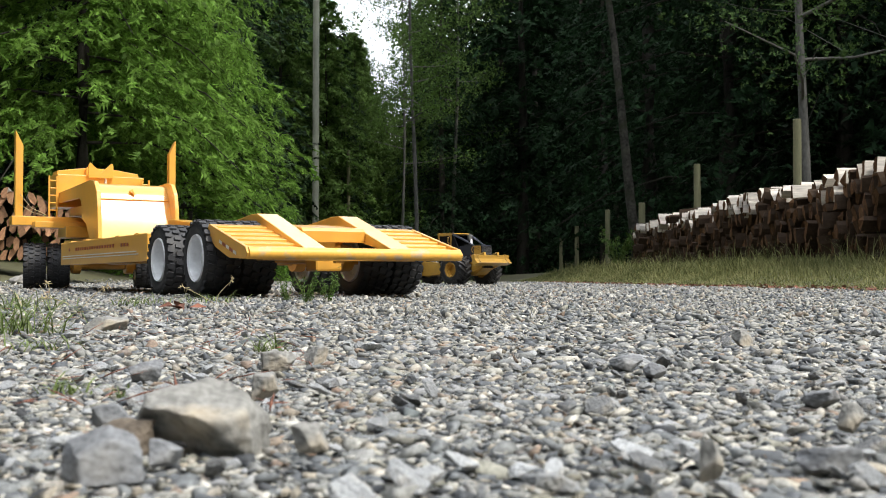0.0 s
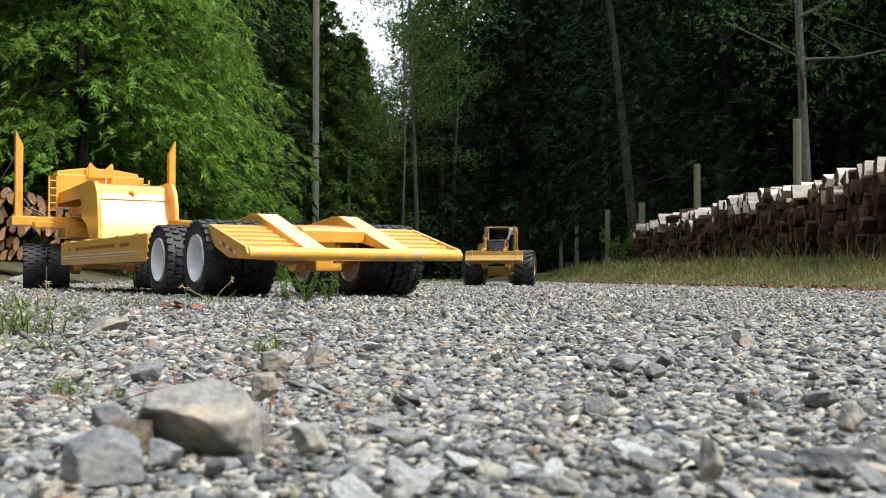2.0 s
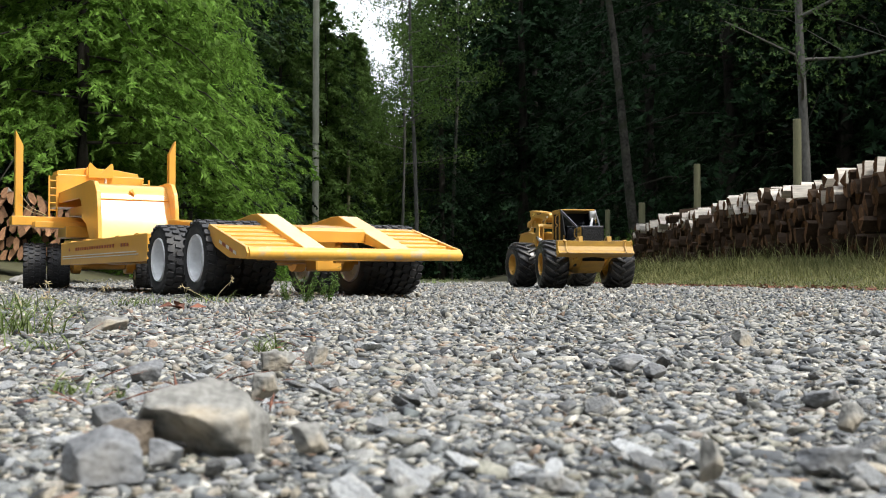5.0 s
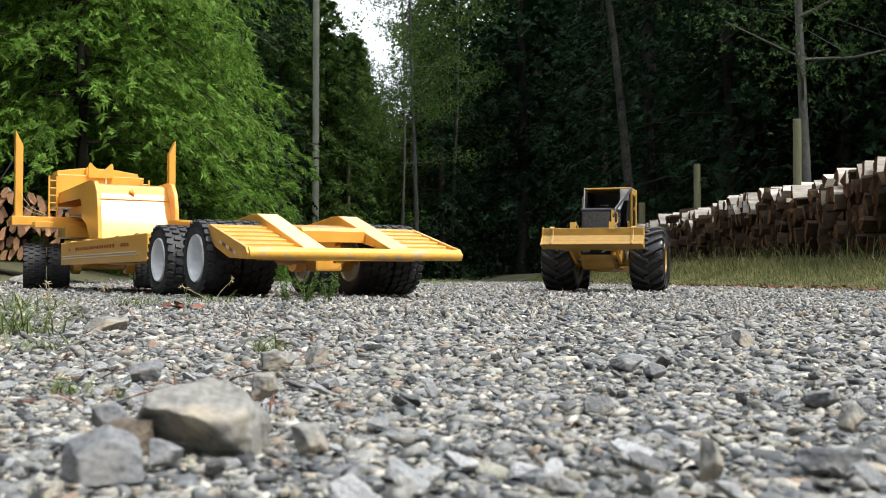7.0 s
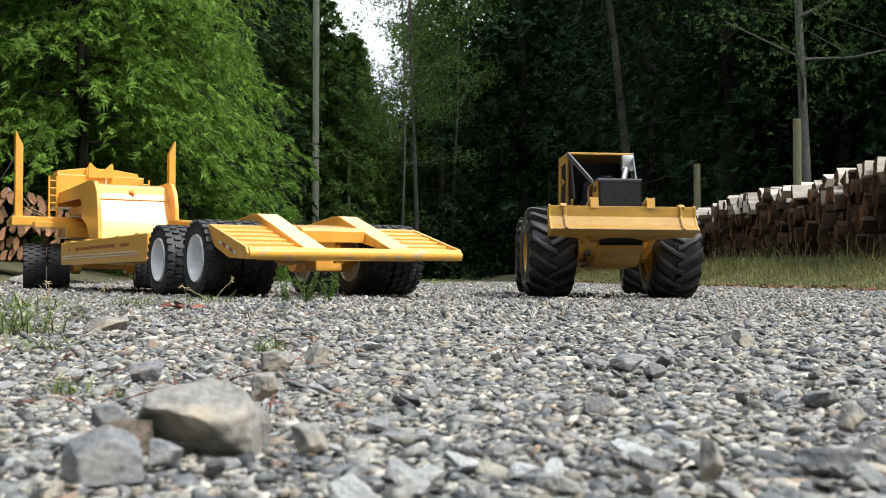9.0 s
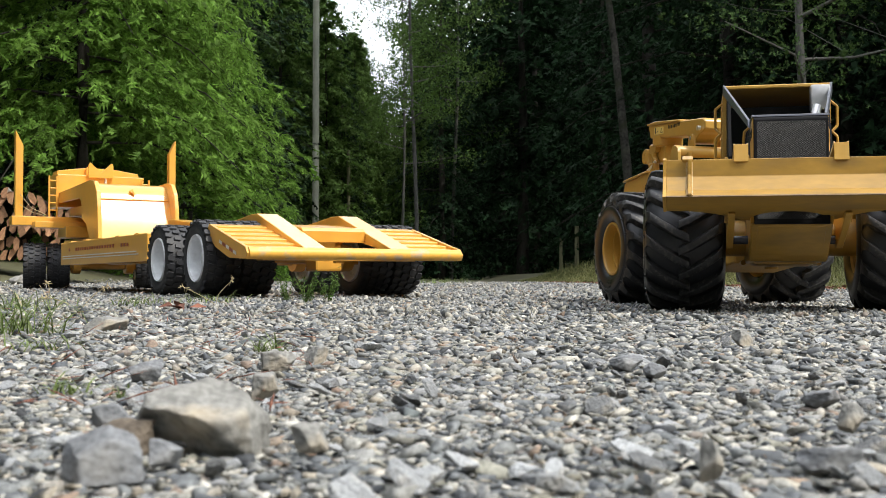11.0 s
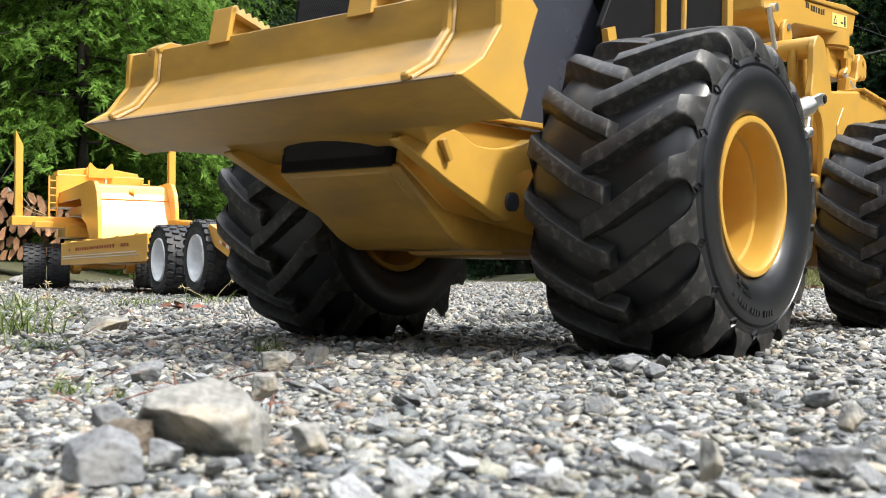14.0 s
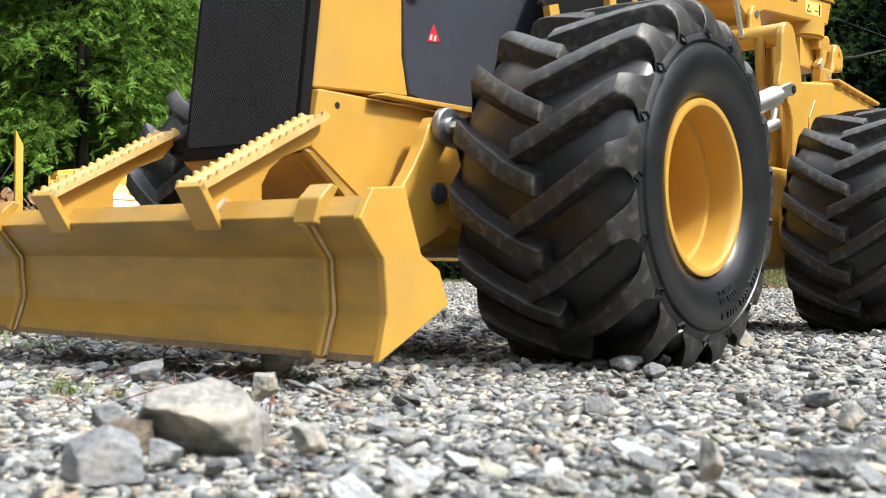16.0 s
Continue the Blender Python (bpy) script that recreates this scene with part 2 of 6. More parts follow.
def lathe(bm, prof, seg=48, closed=False):
    """Turn a profile of (y, r) round the y axis."""
    rings = []
    for y, r in prof:
        rings.append([bm.verts.new((r * math.cos(2 * math.pi * k / seg), y, r * math.sin(2 * math.pi * k / seg))) for k in range(seg)])
    pairs = list(zip(rings, rings[1:]))
    if closed:
        pairs.append((rings[-1], rings[0]))
    fs = []
    for a, b in pairs:
        for k in range(seg):
            fs.append(bm.faces.new((a[k - 1], a[k], b[k], b[k - 1])))
    return fs


def mesh_from(name, V, Fc, material, parent=None, smooth=False, kind="", label="", category=""):
    """An object from arrays of points and of equal-sized faces."""
    me = bpy.data.meshes.new(name)
    V, Fc = np.asarray(V, np.float32), np.asarray(Fc, np.int32)
    k = Fc.shape[1]
    me.vertices.add(len(V)); me.vertices.foreach_set("co", V.ravel())
    me.loops.add(Fc.size); me.loops.foreach_set("vertex_index", Fc.ravel())
    me.polygons.add(len(Fc)); me.polygons.foreach_set("loop_start", np.arange(0, Fc.size, k, dtype=np.int32))
    if smooth:
        me.polygons.foreach_set("use_smooth", np.ones(len(Fc), bool))
    me.update(calc_edges=True)
    me.materials.append(material)
    ob = new(name, me)
    if parent:
        ob.parent = parent
    return tagged(ob, label, category, kind=kind)


def thing(name, label, category, group="", m=None, kind=""):
    ob = new(name)
    ob.empty_display_size = 0.05
    if m is not None:
        ob.matrix_world = m
    return tagged(ob, label, category, group, kind)


def sstep(a, b, x):
    t = np.clip((x - a) / (b - a), 0, 1)
    return t * t * (3 - 2 * t)


# ---- ground ----
def edge_right(y):
    return 1.94 - 0.058 * np.minimum(y, 16)


def edge_left(y):
    return -2.3 - 0.14 * np.minimum(y, 16) + 0.9 * sstep(5, 12, y)


def ground_z(x, y):
    x, y = np.asarray(x, float), np.asarray(y, float)
    z = 0.007 * sstep(0.15, -0.3, x) * sstep(0.7, 1.8, y) * (1 - sstep(5, 8, y))
    z = z + 0.17 * sstep(0, 1.3, x - edge_right(y)) + 0.25 * sstep(0, 2.0, edge_left(y) - x)
    z = z + 0.002 * np.sin(x * 9 + y * 3) * np.sin(y * 7 - x * 2) * sstep(0.5, 1.5, y)
    return z


def build_ground():
    ys = np.concatenate([np.arange(-1.0, 2.0, 0.05), np.arange(2.0, 6, 0.12), np.arange(6, 20, 0.35), np.arange(20, 60, 2.5), np.array([60, 80, 120, 200, 400.0])])
    ys = np.concatenate([np.array([-400, -100, -30, -10, -4, -2.0]), ys])
    xr = np.concatenate([np.arange(0, 4, 0.08), np.arange(4, 12, 0.5), np.array([12, 16, 22, 30, 45, 80, 150, 400.0])])
    xs = np.concatenate([-xr[:0:-1], xr])
    X, Y = np.meshgrid(xs, ys)
    Z = ground_z(X, Y) - 0.004
    V = np.stack([X, Y, Z], -1).reshape(-1, 3)
    nx, ny = len(xs), len(ys)
    i = (np.arange(ny - 1)[:, None] * nx + np.arange(nx - 1)[None]).ravel()
    Fc = np.stack([i, i + 1, i + 1 + nx, i + nx], -1)
    ob = mesh_from("ground", V, Fc, M["ground"], smooth=True, kind="structure", label="grey gravel road with rough grassy verges", category="ground")
    wob = 0.06 * np.sin(Y * 3.1) + 0.04 * np.sin(Y * 9.7 + X)
    cover = np.maximum(sstep(-0.05, 0.25, X - edge_right(Y) + wob), sstep(-0.1, 0.5, edge_left(Y) - X + wob))
    cover = np.maximum(cover, sstep(13, 16, Y + wob * 5)).ravel()
    ca = ob.data.color_attributes.new("cover", "FLOAT_COLOR", "POINT")
    ca.data.foreach_set("color", np.repeat(cover, 4).astype(np.float32))
    return ob


ground = build_ground()


def stone_shapes(points, count, seed, flat=(0.3, 0.6)):
    """Angular crushed stones: hulls of random points. Returns points (count, n, 3) and faces (count, m, 3)."""
    rs = np.random.RandomState(seed)
    out, faces = [], []
    while len(out) < count:
        P = rs.normal(size=(points, 3))
        P /= np.linalg.norm(P, axis=1)[:, None]
        bm = bmesh.new()
        for p in P:
            bm.verts.new(p)
        bm.verts.index_update()
        bmesh.ops.convex_hull(bm, input=bm.verts[:])
        Fc = [[v.index for v in f.verts] for f in bm.faces]
        bm.free()
        if len(Fc) != 2 * points - 4:
            continue
        lo, hi = P.min(0), P.max(0)
        P = (P - (lo + hi) / 2) / (hi - lo) * 2
        out.append(np.sign(P) * np.abs(P) ** 0.9 * np.array([1.15, rs.uniform(0.55, 1.0), rs.uniform(*flat)]))
        faces.append(Fc)
    return np.array(out), np.array(faces)


def turns(n, rs, tilt=0.5):
    """Random turns: any heading, a limited tilt."""
    a, b, c = rs.uniform(0, 2 * np.pi, n), rs.normal(0, tilt, n), rs.normal(0, tilt, n)
    ca, sa, cb, sb, cc, sc = np.cos(a), np.sin(a), np.cos(b), np.sin(b), np.cos(c), np.sin(c)
    R = np.zeros((n, 3, 3))
    R[:, 0] = np.stack([ca * cb, ca * sb * sc - sa * cc, ca * sb * cc + sa * sc], -1)
    R[:, 1] = np.stack([sa * cb, sa * sb * sc + ca * cc, sa * sb * cc - ca * sc], -1)
    R[:, 2] = np.stack([-sb, cb * sc, cb * cc], -1)
    return R


def scatter(name, shapes, Fc, x, y, size, rs, material, sink=0.2, parent=None, label="", tilt=0.5, smooth=False):
    n = len(x)
    pick = rs.randint(0, len(shapes), n)
    P = shapes[pick]
    P = np.einsum("nij,nkj->nki", turns(n, rs, tilt), P) * size[:, None, None]
    low = P[:, :, 2].min(1)
    P[:, :, 0] += x[:, None]; P[:, :, 1] += y[:, None]
    P[:, :, 2] += (ground_z(x, y) - low - size * sink - 0.0028)[:, None]
    k = P.shape[1]
    faces = (Fc[pick] + (np.arange(n) * k)[:, None, None]).reshape(-1, 3)
    return mesh_from(name, P.reshape(-1, 3), faces, material, parent, kind="stuff", label=label, smooth=smooth)


def wedge(y0, y1, step, rs, margin=1.08, pad=0.06):
    """Jittered places on the road within the lens's field between two distances."""
    ys = np.arange(y0, y1, step)
    X, Y = [], []
    for yy in ys:
        half = 0.4142 * yy * margin + pad
        xs = np.arange(-half, half, step)
        X.append(xs + rs.uniform(-0.5, 0.5, len(xs)) * step); Y.append(yy + rs.uniform(-0.5, 0.5, len(xs)) * step)
    X, Y = np.concatenate(X), np.concatenate(Y)
    ok = (X < edge_right(Y) + rs.normal(0, 0.05, len(X))) & (X > edge_left(Y) - 0.3 + rs.normal(0, 0.15, len(X)))
    return X[ok], Y[ok]


def build_gravel():
    rs = np.random.RandomState(5)
    fine, ff = stone_shapes(16, 24, 1, (0.2, 0.48))
    mid, mf = stone_shapes(8, 30, 2, (0.2, 0.5))
    far, rf = stone_shapes(6, 24, 3, (0.3, 0.75))
    lab = "loose crushed grey gravel"

    def bed(shapes, faces, y0, y1, step, r, spread, top, sink, tilt):
        x, y = wedge(y0, y1, step, rs)
        scatter("gravel", shapes, faces, x, y, np.clip(rs.lognormal(math.log(r), spread, len(x)), r * 0.35, top), rs, M["stone"], sink, ground, lab, tilt)
    bed(mid, mf, 0.14, 0.62, 0.0036, 0.00185, 0.45, 0.0042, 0.4, 0.2)         # fines
    bed(fine, ff, 0.14, 0.62, 0.0094, 0.0028, 0.40, 0.0058, 0.5, 0.16)       # larger pieces among them
    bed(mid, mf, 0.62, 1.3, 0.0053, 0.0025, 0.48, 0.006, 0.42, 0.24)
    bed(fine, ff, 0.62, 1.3, 0.019, 0.0042, 0.35, 0.008, 0.45, 0.2)
    bed(far, rf, 1.3, 2.7, 0.0082, 0.0031, 0.45, 0.0068, 0.4, 0.28)
    bed(far, rf, 2.7, 6, 0.0158, 0.0052, 0.42, 0.0095, 0.5, 0.3)
    # coarser cover on the rest of the road, either side of and behind the lens
    x, y = [a.ravel() for a in np.meshgrid(np.arange(-3.4, 2.2, 0.05), np.arange(-2.0, 7.0, 0.05))]
    x, y = x + rs.uniform(-0.02, 0.02, len(x)), y + rs.uniform(-0.02, 0.02, len(y))
    ok = (np.abs(x) > np.maximum(y, 0) * 0.45 + 0.09) & (x < edge_right(y)) & (x > edge_left(y) - 0.1)
    scatter("gravel", far, rf, x[ok], y[ok], rs.uniform(0.006, 0.02, ok.sum()), rs, M["stone"], 0.4, ground, lab, 0.25)
    bed(far, rf, 6, 13.5, 0.04, 0.0085, 0.4, 0.014, 0.5, 0.25)


def build_pebbles():
    """Single stones that lie on the bed, each one an object."""
    rs = np.random.RandomState(15)
    P, Fc = stone_shapes(18, 12, 40, (0.3, 0.5))
    shapes = []
    for p, f in zip(P, Fc):
        me = bpy.data.meshes.new("stone")
        me.from_pydata(p.tolist(), [], f.tolist())
        me.materials.append(M["pebble"])
        shapes.append(me)
    for k in range(170):
        y = 0.24 + 0.9 * rs.rand() ** 1.3
        x = rs.uniform(-1, 1) * (0.42 * y + 0.02)
        r = float(np.clip(rs.lognormal(math.log(0.0030 + 0.0018 * y), 0.3), 0.0022, 0.0070))
        ob = new("stone", shapes[k % 12])
        ob.parent = ground
        ob.matrix_basis = pose(x, y, float(ground_z(x, y)) + r * 0.22, rs.normal(0, 22), rs.normal(0, 22), rs.uniform(0, 360))
        ob.scale = (r, r, r)


build_pebbles()
build_gravel()


# ---- trees ----
def frond_shape(kind):
    """Outline pieces of one spray, about 1 long: a midrib with side leaflets, as triangles."""
    V, Fc = [], []

    def tri(a, b, c):
        i = len(V)
        V.extend([a, b, c]); Fc.append((i, i + 1, i + 2))
    if kind == "cedar":
        tri((0, -0.05, 0), (1.05, 0, -0.3), (0, 0.05, 0))
        for k, s in enumerate((0.04, 0.22, 0.40, 0.58, 0.76)):
            L = 0.40 * (1 - 0.6 * abs(s - 0.3))
            for sg in (-1, 1):
                z = -0.28 * s * s
                tri((s - 0.05, 0, z), (s + 0.36, sg * L, z - 0.22 * L), (s + 0.10, 0, z - 0.03))
    elif kind == "fir":
        tri((0, -0.09, 0), (1.0, 0, -0.12), (0, 0.09, 0))
        for s in (0.15, 0.4, 0.65):
            for sg in (-1, 1):
                tri((s - 0.1, 0, 0), (s + 0.25, sg * 0.36, -0.08), (s + 0.14, 0, 0))
    else:
        for k in range(4):
            a = k * 1.7
            c = np.array([0.25 * k * math.cos(a) * 0.9, 0.3 * math.sin(a * 1.3), 0.1 * math.sin(a)])
            tri(tuple(c + (-0.16, 0, 0)), tuple(c + (0.1, 0.17, 0.05)), tuple(c + (0.1, -0.17, -0.03)))
            tri(tuple(c + (0.1, 0.17, 0.05)), tuple(c + (0.32, 0.02, 0.0)), tuple(c + (0.1, -0.17, -0.03)))
    return np.array(V), np.array(Fc)


def frames_along(d, rs, roll=0.5):
    """Turns that lay x along the directions d, with random roll."""
    n = len(d)
    d = d / np.linalg.norm(d, axis=1)[:, None]
    up = np.tile(np.array([0, 0, 1.0]), (n, 1)) + rs.normal(0, roll, (n, 3))
    s = np.cross(up, d); s /= np.linalg.norm(s, axis=1)[:, None] + 1e-9
    u = np.cross(d, s)
    return np.stack([d, s, u], -1)


def leaf_mesh(name, kind, P, d, size, rs, material, parent=None, roll=0.5):
    V, Fc = frond_shape(kind)
    R = frames_along(d, rs, roll)
    V = V[None] * rs.uniform(0.7, 1.3, (len(P), 1, 3)) + rs.normal(0, 0.07, (len(P), len(V), 3))       # no two sprays alike
    Q = np.einsum("nij,nkj->nki", R, V) * size[:, None, None] + P[:, None, :]
    faces = (Fc[None] + (np.arange(len(P)) * V.shape[1])[:, None, None]).reshape(-1, 3)
    return mesh_from(name, Q.reshape(-1, 3), faces, material, parent)


def limb_mesh(name, lines, material, parent, seg=6):
    """Tapered limbs along poly-lines of (point, radius)."""
    V, Fc = [], []
    for line in lines:
        base = len(V)
        for k, (p, r) in enumerate(line):
            p = Vector(p)
            q = Vector(line[min(k + 1, len(line) - 1)][0]) - Vector(line[max(k - 1, 0)][0])
            fr = q.to_track_quat("Z", "Y").to_matrix()
            for s in range(seg):
                a = 2 * math.pi * s / seg
                V.append(p + fr @ Vector((r * math.cos(a), r * math.sin(a), 0)))
        for k in range(len(line) - 1):
            for s in range(seg):
                a, b = base + k * seg + s, base + k * seg + (s + 1) % seg
                Fc.append((a, b, b + seg, a + seg))
    return mesh_from(name, V, Fc, material, parent, smooth=True)


def conifer(name, label, h, rad, n_branch, per, size, kind, leafmat, seed, droop=0.5, low=0.02, gr="", bark=None):
    """A conifer: a tapered trunk, whorled drooping limbs, and sprays along them."""
    rs = np.random.RandomState(seed)
    t = thing(name, label, "tree", gr)
    trunk = [((0.03 * h * 0.1 * math.sin(k), 0.02 * math.cos(k * 2), h * k / 8), max(0.012 * h * (1 - k / 8.2), 0.01)) for k in range(9)]
    lines = [trunk]
    P, D, S = [], [], []
    for b in range(n_branch):
        u = low + (1 - low) * (b + rs.rand()) / n_branch
        z0 = u * h
        L = rad * (1 - u) ** 0.7 * rs.uniform(0.65, 1.1) + 0.15
        a = b * 2.39996 + rs.normal(0, 0.4)
        c = np.array([math.cos(a), math.sin(a)])
        s = np.linspace(0.3 if kind == "cedar" else 0.12, 1, per)
        s = np.clip(s + rs.normal(0, 0.06, per), 0.05, 1.02)
        side = rs.normal(0, 0.21 if kind == "cedar" else 0.16, per) * L * s
        zz = z0 + 0.25 * L * s - droop * L * s * s + rs.normal(0, 0.05, per) * L
        pts = np.stack([c[0] * L * s - c[1] * side, c[1] * L * s + c[0] * side, zz], -1)
        out = np.stack([c[0] - c[1] * rs.normal(0, 1.1, per), c[1] + c[0] * rs.normal(0, 1.1, per), -0.35 - droop * s + rs.normal(0, 0.4, per)], -1)
        P.append(pts); D.append(out); S.append(size * rs.uniform(0.6, 1.3, per) * (0.75 + 0.4 * (1 - u)))
        if b % 2 == 0:
            lines.append([((c[0] * L * q, c[1] * L * q, z0 + 0.25 * L * q - droop * L * q * q), 0.007 * L * (1.1 - q) + 0.003) for q in (0, 0.35, 0.7, 1)])
    limb_mesh("trunk", lines, bark or M["bark"], t)
    leaf_mesh("crown", kind, np.concatenate(P), np.concatenate(D), np.concatenate(S), rs, leafmat, t, 0.35)
    return t


def broadleaf(name, label, h, rad, seed, leaves=3000, size=0.16, start=0.25, lean=0.0, bark=None, leafmat=None, gr="", trunk_r=None):
    """A broad-leaved tree: a leaning trunk, forked limbs, and leaf clumps round the twigs."""
    rs = np.random.RandomState(seed)
    t = thing(name, label, "tree", gr)
    r0 = trunk_r or 0.012 * h
    trunk = []
    for k in range(10):
        q = k / 9
        trunk.append((Vector((lean * h * q + 0.1 * math.sin(q * 6 + seed), 0.08 * math.sin(q * 5 + seed * 2), h * q)), r0 * (1 - 0.85 * q)))
    lines, tips = [trunk], []
    for b in range(26):
        q = start + (1 - start) * (b + rs.rand()) / 26
        k = min(int(q * 9), 8)
        o = trunk[k][0].lerp(trunk[k + 1][0], q * 9 - k)
        a = rs.uniform(0, 6.28)
        L = rad * rs.uniform(0.5, 1.1) * (1.15 - 0.7 * q)
        up = rs.uniform(0.15, 0.7)
        line = [(o + Vector((math.cos(a + 0.25 * math.sin(s * 5 + b)) * L * s, math.sin(a + 0.2 * math.sin(s * 4)) * L * s, up * L * s ** 1.3)), r0 * 0.32 * (1.05 - s) * (1 - 0.5 * q) + 0.004) for s in (0, 0.3, 0.6, 1)]
        lines.append(line)
        tips += [line[1][0], line[2][0], line[2][0], line[3][0], line[3][0]]
        for f in range(2):
            p = line[1 + f][0]
            e = p + Vector((rs.normal(0, 0.35), rs.normal(0, 0.35), rs.uniform(0.0, 0.4))) * L
            lines.append([(p, r0 * 0.1), ((p + e) / 2 + Vector((0, 0, 0.05 * L)), r0 * 0.06), (e, 0.003)])
            tips += [e, e]
    limb_mesh("trunk", lines, bark or M["bark"], t)
    T = np.array(tips)
    P = T[rs.randint(0, len(T), leaves)] + rs.normal(0, 0.14 * rad, (leaves, 3)) * np.array([1, 1, 0.7])
    leaf_mesh("crown", "leaf", P, rs.normal(0, 1, (leaves, 3)), size * rs.uniform(0.5, 1.3, leaves), rs, leafmat or M["alder"], t, 1.0)
    return t


def put(ob, x, y, rz=0, s=1.0):
    ob.matrix_world = pose(x, y, float(ground_z(x, y)) - 0.03, 0, 0, rz)
    ob.scale = (s, s, s)
    return ob


def copy_at(ob, x, y, rz, s=1.0):
    c = copy_thing(ob, pose(x, y, float(ground_z(x, y)) - 0.03, 0, 0, rz))
    c.scale = (s, s, s)
    return c


def build_woods():
    rs = np.random.RandomState(21)
    g = "cedar hedge beside the road"
    lab = "western red cedar with bright green drooping sprays"
    a = put(conifer("cedar_tree", lab, 9.0, 2.6, 165, 95, 0.155, "cedar", M["cedar"], 3, 0.62, 0.17, g), -4.35, 12.8, 20)
    b = put(conifer("cedar_tree", lab, 8.0, 2.4, 155, 95, 0.15, "cedar", M["cedar"], 8, 0.55, 0.01, g), -4.1, 15.4, 75)
    copy_at(b, -8.2, 12.0, 200)
    put(conifer("hemlock_tree", "grey-green hemlock behind the cedars", 11.0, 2.3, 170, 80, 0.14, "fir", M["hemlock"], 23, 0.5, 0.02, "dark forest"), -4.7, 19.6, 130)
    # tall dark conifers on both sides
    fa = put(conifer("fir_tree", "tall fir with sprays darkened for deep shade", 18, 3.4, 130, 50, 0.23, "fir", M["fir"], 11, 0.5, 0.05, "dark forest"), 4.6, 24.0, 10)
    fb = put(conifer("fir_tree", "tall fir with sprays darkened for deep shade", 16, 3.0, 130, 50, 0.22, "fir", M["fir"], 12, 0.6, 0.02, "dark forest"), 6.6, 17.5, 80)
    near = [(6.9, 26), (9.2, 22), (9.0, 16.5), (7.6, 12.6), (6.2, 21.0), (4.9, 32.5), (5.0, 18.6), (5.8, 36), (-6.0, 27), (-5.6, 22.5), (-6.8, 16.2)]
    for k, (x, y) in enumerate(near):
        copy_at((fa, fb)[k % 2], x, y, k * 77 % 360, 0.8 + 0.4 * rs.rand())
    copy_at(fb, -0.05, 33, 15, 0.7); copy_at(fb, -3.0, 31.6, 250, 0.46); copy_at(fb, -2.2, 40, 115, 0.33); copy_at(fa, -0.2, 41, 215, 0.5)
    y = put(conifer("young_conifer", "young green conifer beside the road", 7.6, 1.5, 130, 34, 0.21, "fir", M["young_leaf"], 19, 0.5, 0.02, "young trees by the road"), -2.75, 33.0, 0)
    copy_at(y, -3.35, 30.5, 120, 1.08); copy_at(y, -2.2, 38.5, 240, 0.72); copy_at(y, -1.55, 33.5, 60, 0.42); copy_at(y, -3.9, 33.5, 10, 1.0); copy_at(y, -4.6, 30, 200, 1.15); copy_at(y, -3.2, 36.5, 310, 1.12); copy_at(y, -2.75, 36.0, 80, 0.98); copy_at(y, -2.95, 35.2, 150, 1.08)
    # trees further off, plus unseen firs round the lens, added to block sky light
    fc = put(conifer("fir_tree", "tall fir with sprays darkened for deep shade", 17, 3.4, 90, 32, 0.46, "fir", M["fir"], 17, 0.5, 0.02, "dark forest"), 2.6, 35, 0)
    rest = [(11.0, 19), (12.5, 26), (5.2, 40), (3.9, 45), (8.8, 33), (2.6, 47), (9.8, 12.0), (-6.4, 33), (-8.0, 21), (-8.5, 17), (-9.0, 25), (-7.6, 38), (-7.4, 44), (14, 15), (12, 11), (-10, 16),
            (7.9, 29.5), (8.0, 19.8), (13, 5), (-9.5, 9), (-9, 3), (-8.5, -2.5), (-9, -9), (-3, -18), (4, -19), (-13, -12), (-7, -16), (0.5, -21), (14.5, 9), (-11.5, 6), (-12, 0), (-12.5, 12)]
    unseen_fir = put(conifer("fir_tree", "tall fir with sprays darkened for deep shade", 17, 3.4, 60, 12, 0.95, "fir", M["fir"], 18, 0.5, 0.02, "dark forest"), 15.5, 2, 0)
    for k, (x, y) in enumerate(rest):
        copy_at(unseen_fir if y < 10 else fc, x, y, k * 131 % 360, 0.85 + 0.4 * rs.rand())
    # broad-leaved trees that stand out against the dark
    put(broadleaf("alder_tree", "leaning alder with a mossy trunk and thin leaves", 11, 2.6, 5, 3600, 0.08, 0.45, -0.147, M["bark_moss"], None, "roadside alders", 0.085), 3.2, 17.0, 0)
    put(broadleaf("alder_tree", "pale-barked alder with bare lower limbs", 12, 2.6, 9, 9000, 0.075, 0.16, 0.02, M["bark_pale"], M["alder_shade"], "roadside alders", 0.058), 4.05, 12.0, 60)
    d = put(broadleaf("alder_tree", "slender alder with sparse leaves", 14, 2.0, 14, 8500, 0.10, 0.28, 0.0, M["bark_pale"], None, "roadside alders", 0.06), -0.75, 27.0, 0)
    e = put(broadleaf("alder_tree", "young bushy alder with light green leaves", 5.6, 1.9, 31, 6500, 0.12, 0.08, 0.0, M["bark_pale"], M["young_leaf"], "roadside alders", 0.05), -2.5, 33.0, 0)
    copy_at(e, -1.3, 36.0, 100, 0.95); copy_at(e, -3.6, 34.5, 200, 1.42); copy_at(e, -2.3, 41, 50, 1.15)
    ra = put(broadleaf("alder_tree", "round-crowned alder against the open sky", 8.2, 1.7, 37, 9000, 0.10, 0.3, 0.0, M["bark"], None, "roadside alders", 0.06), -0.85, 36.0, 0)
    copy_at(ra, -3.0, 34.0, 90, 0.9); copy_at(d, -1.15, 30.0, 100, 0.8); copy_at(d, 0.35, 33.0, 140, 1.1); copy_at(d, 6.2, 13.8, 200, 0.9)


build_woods()


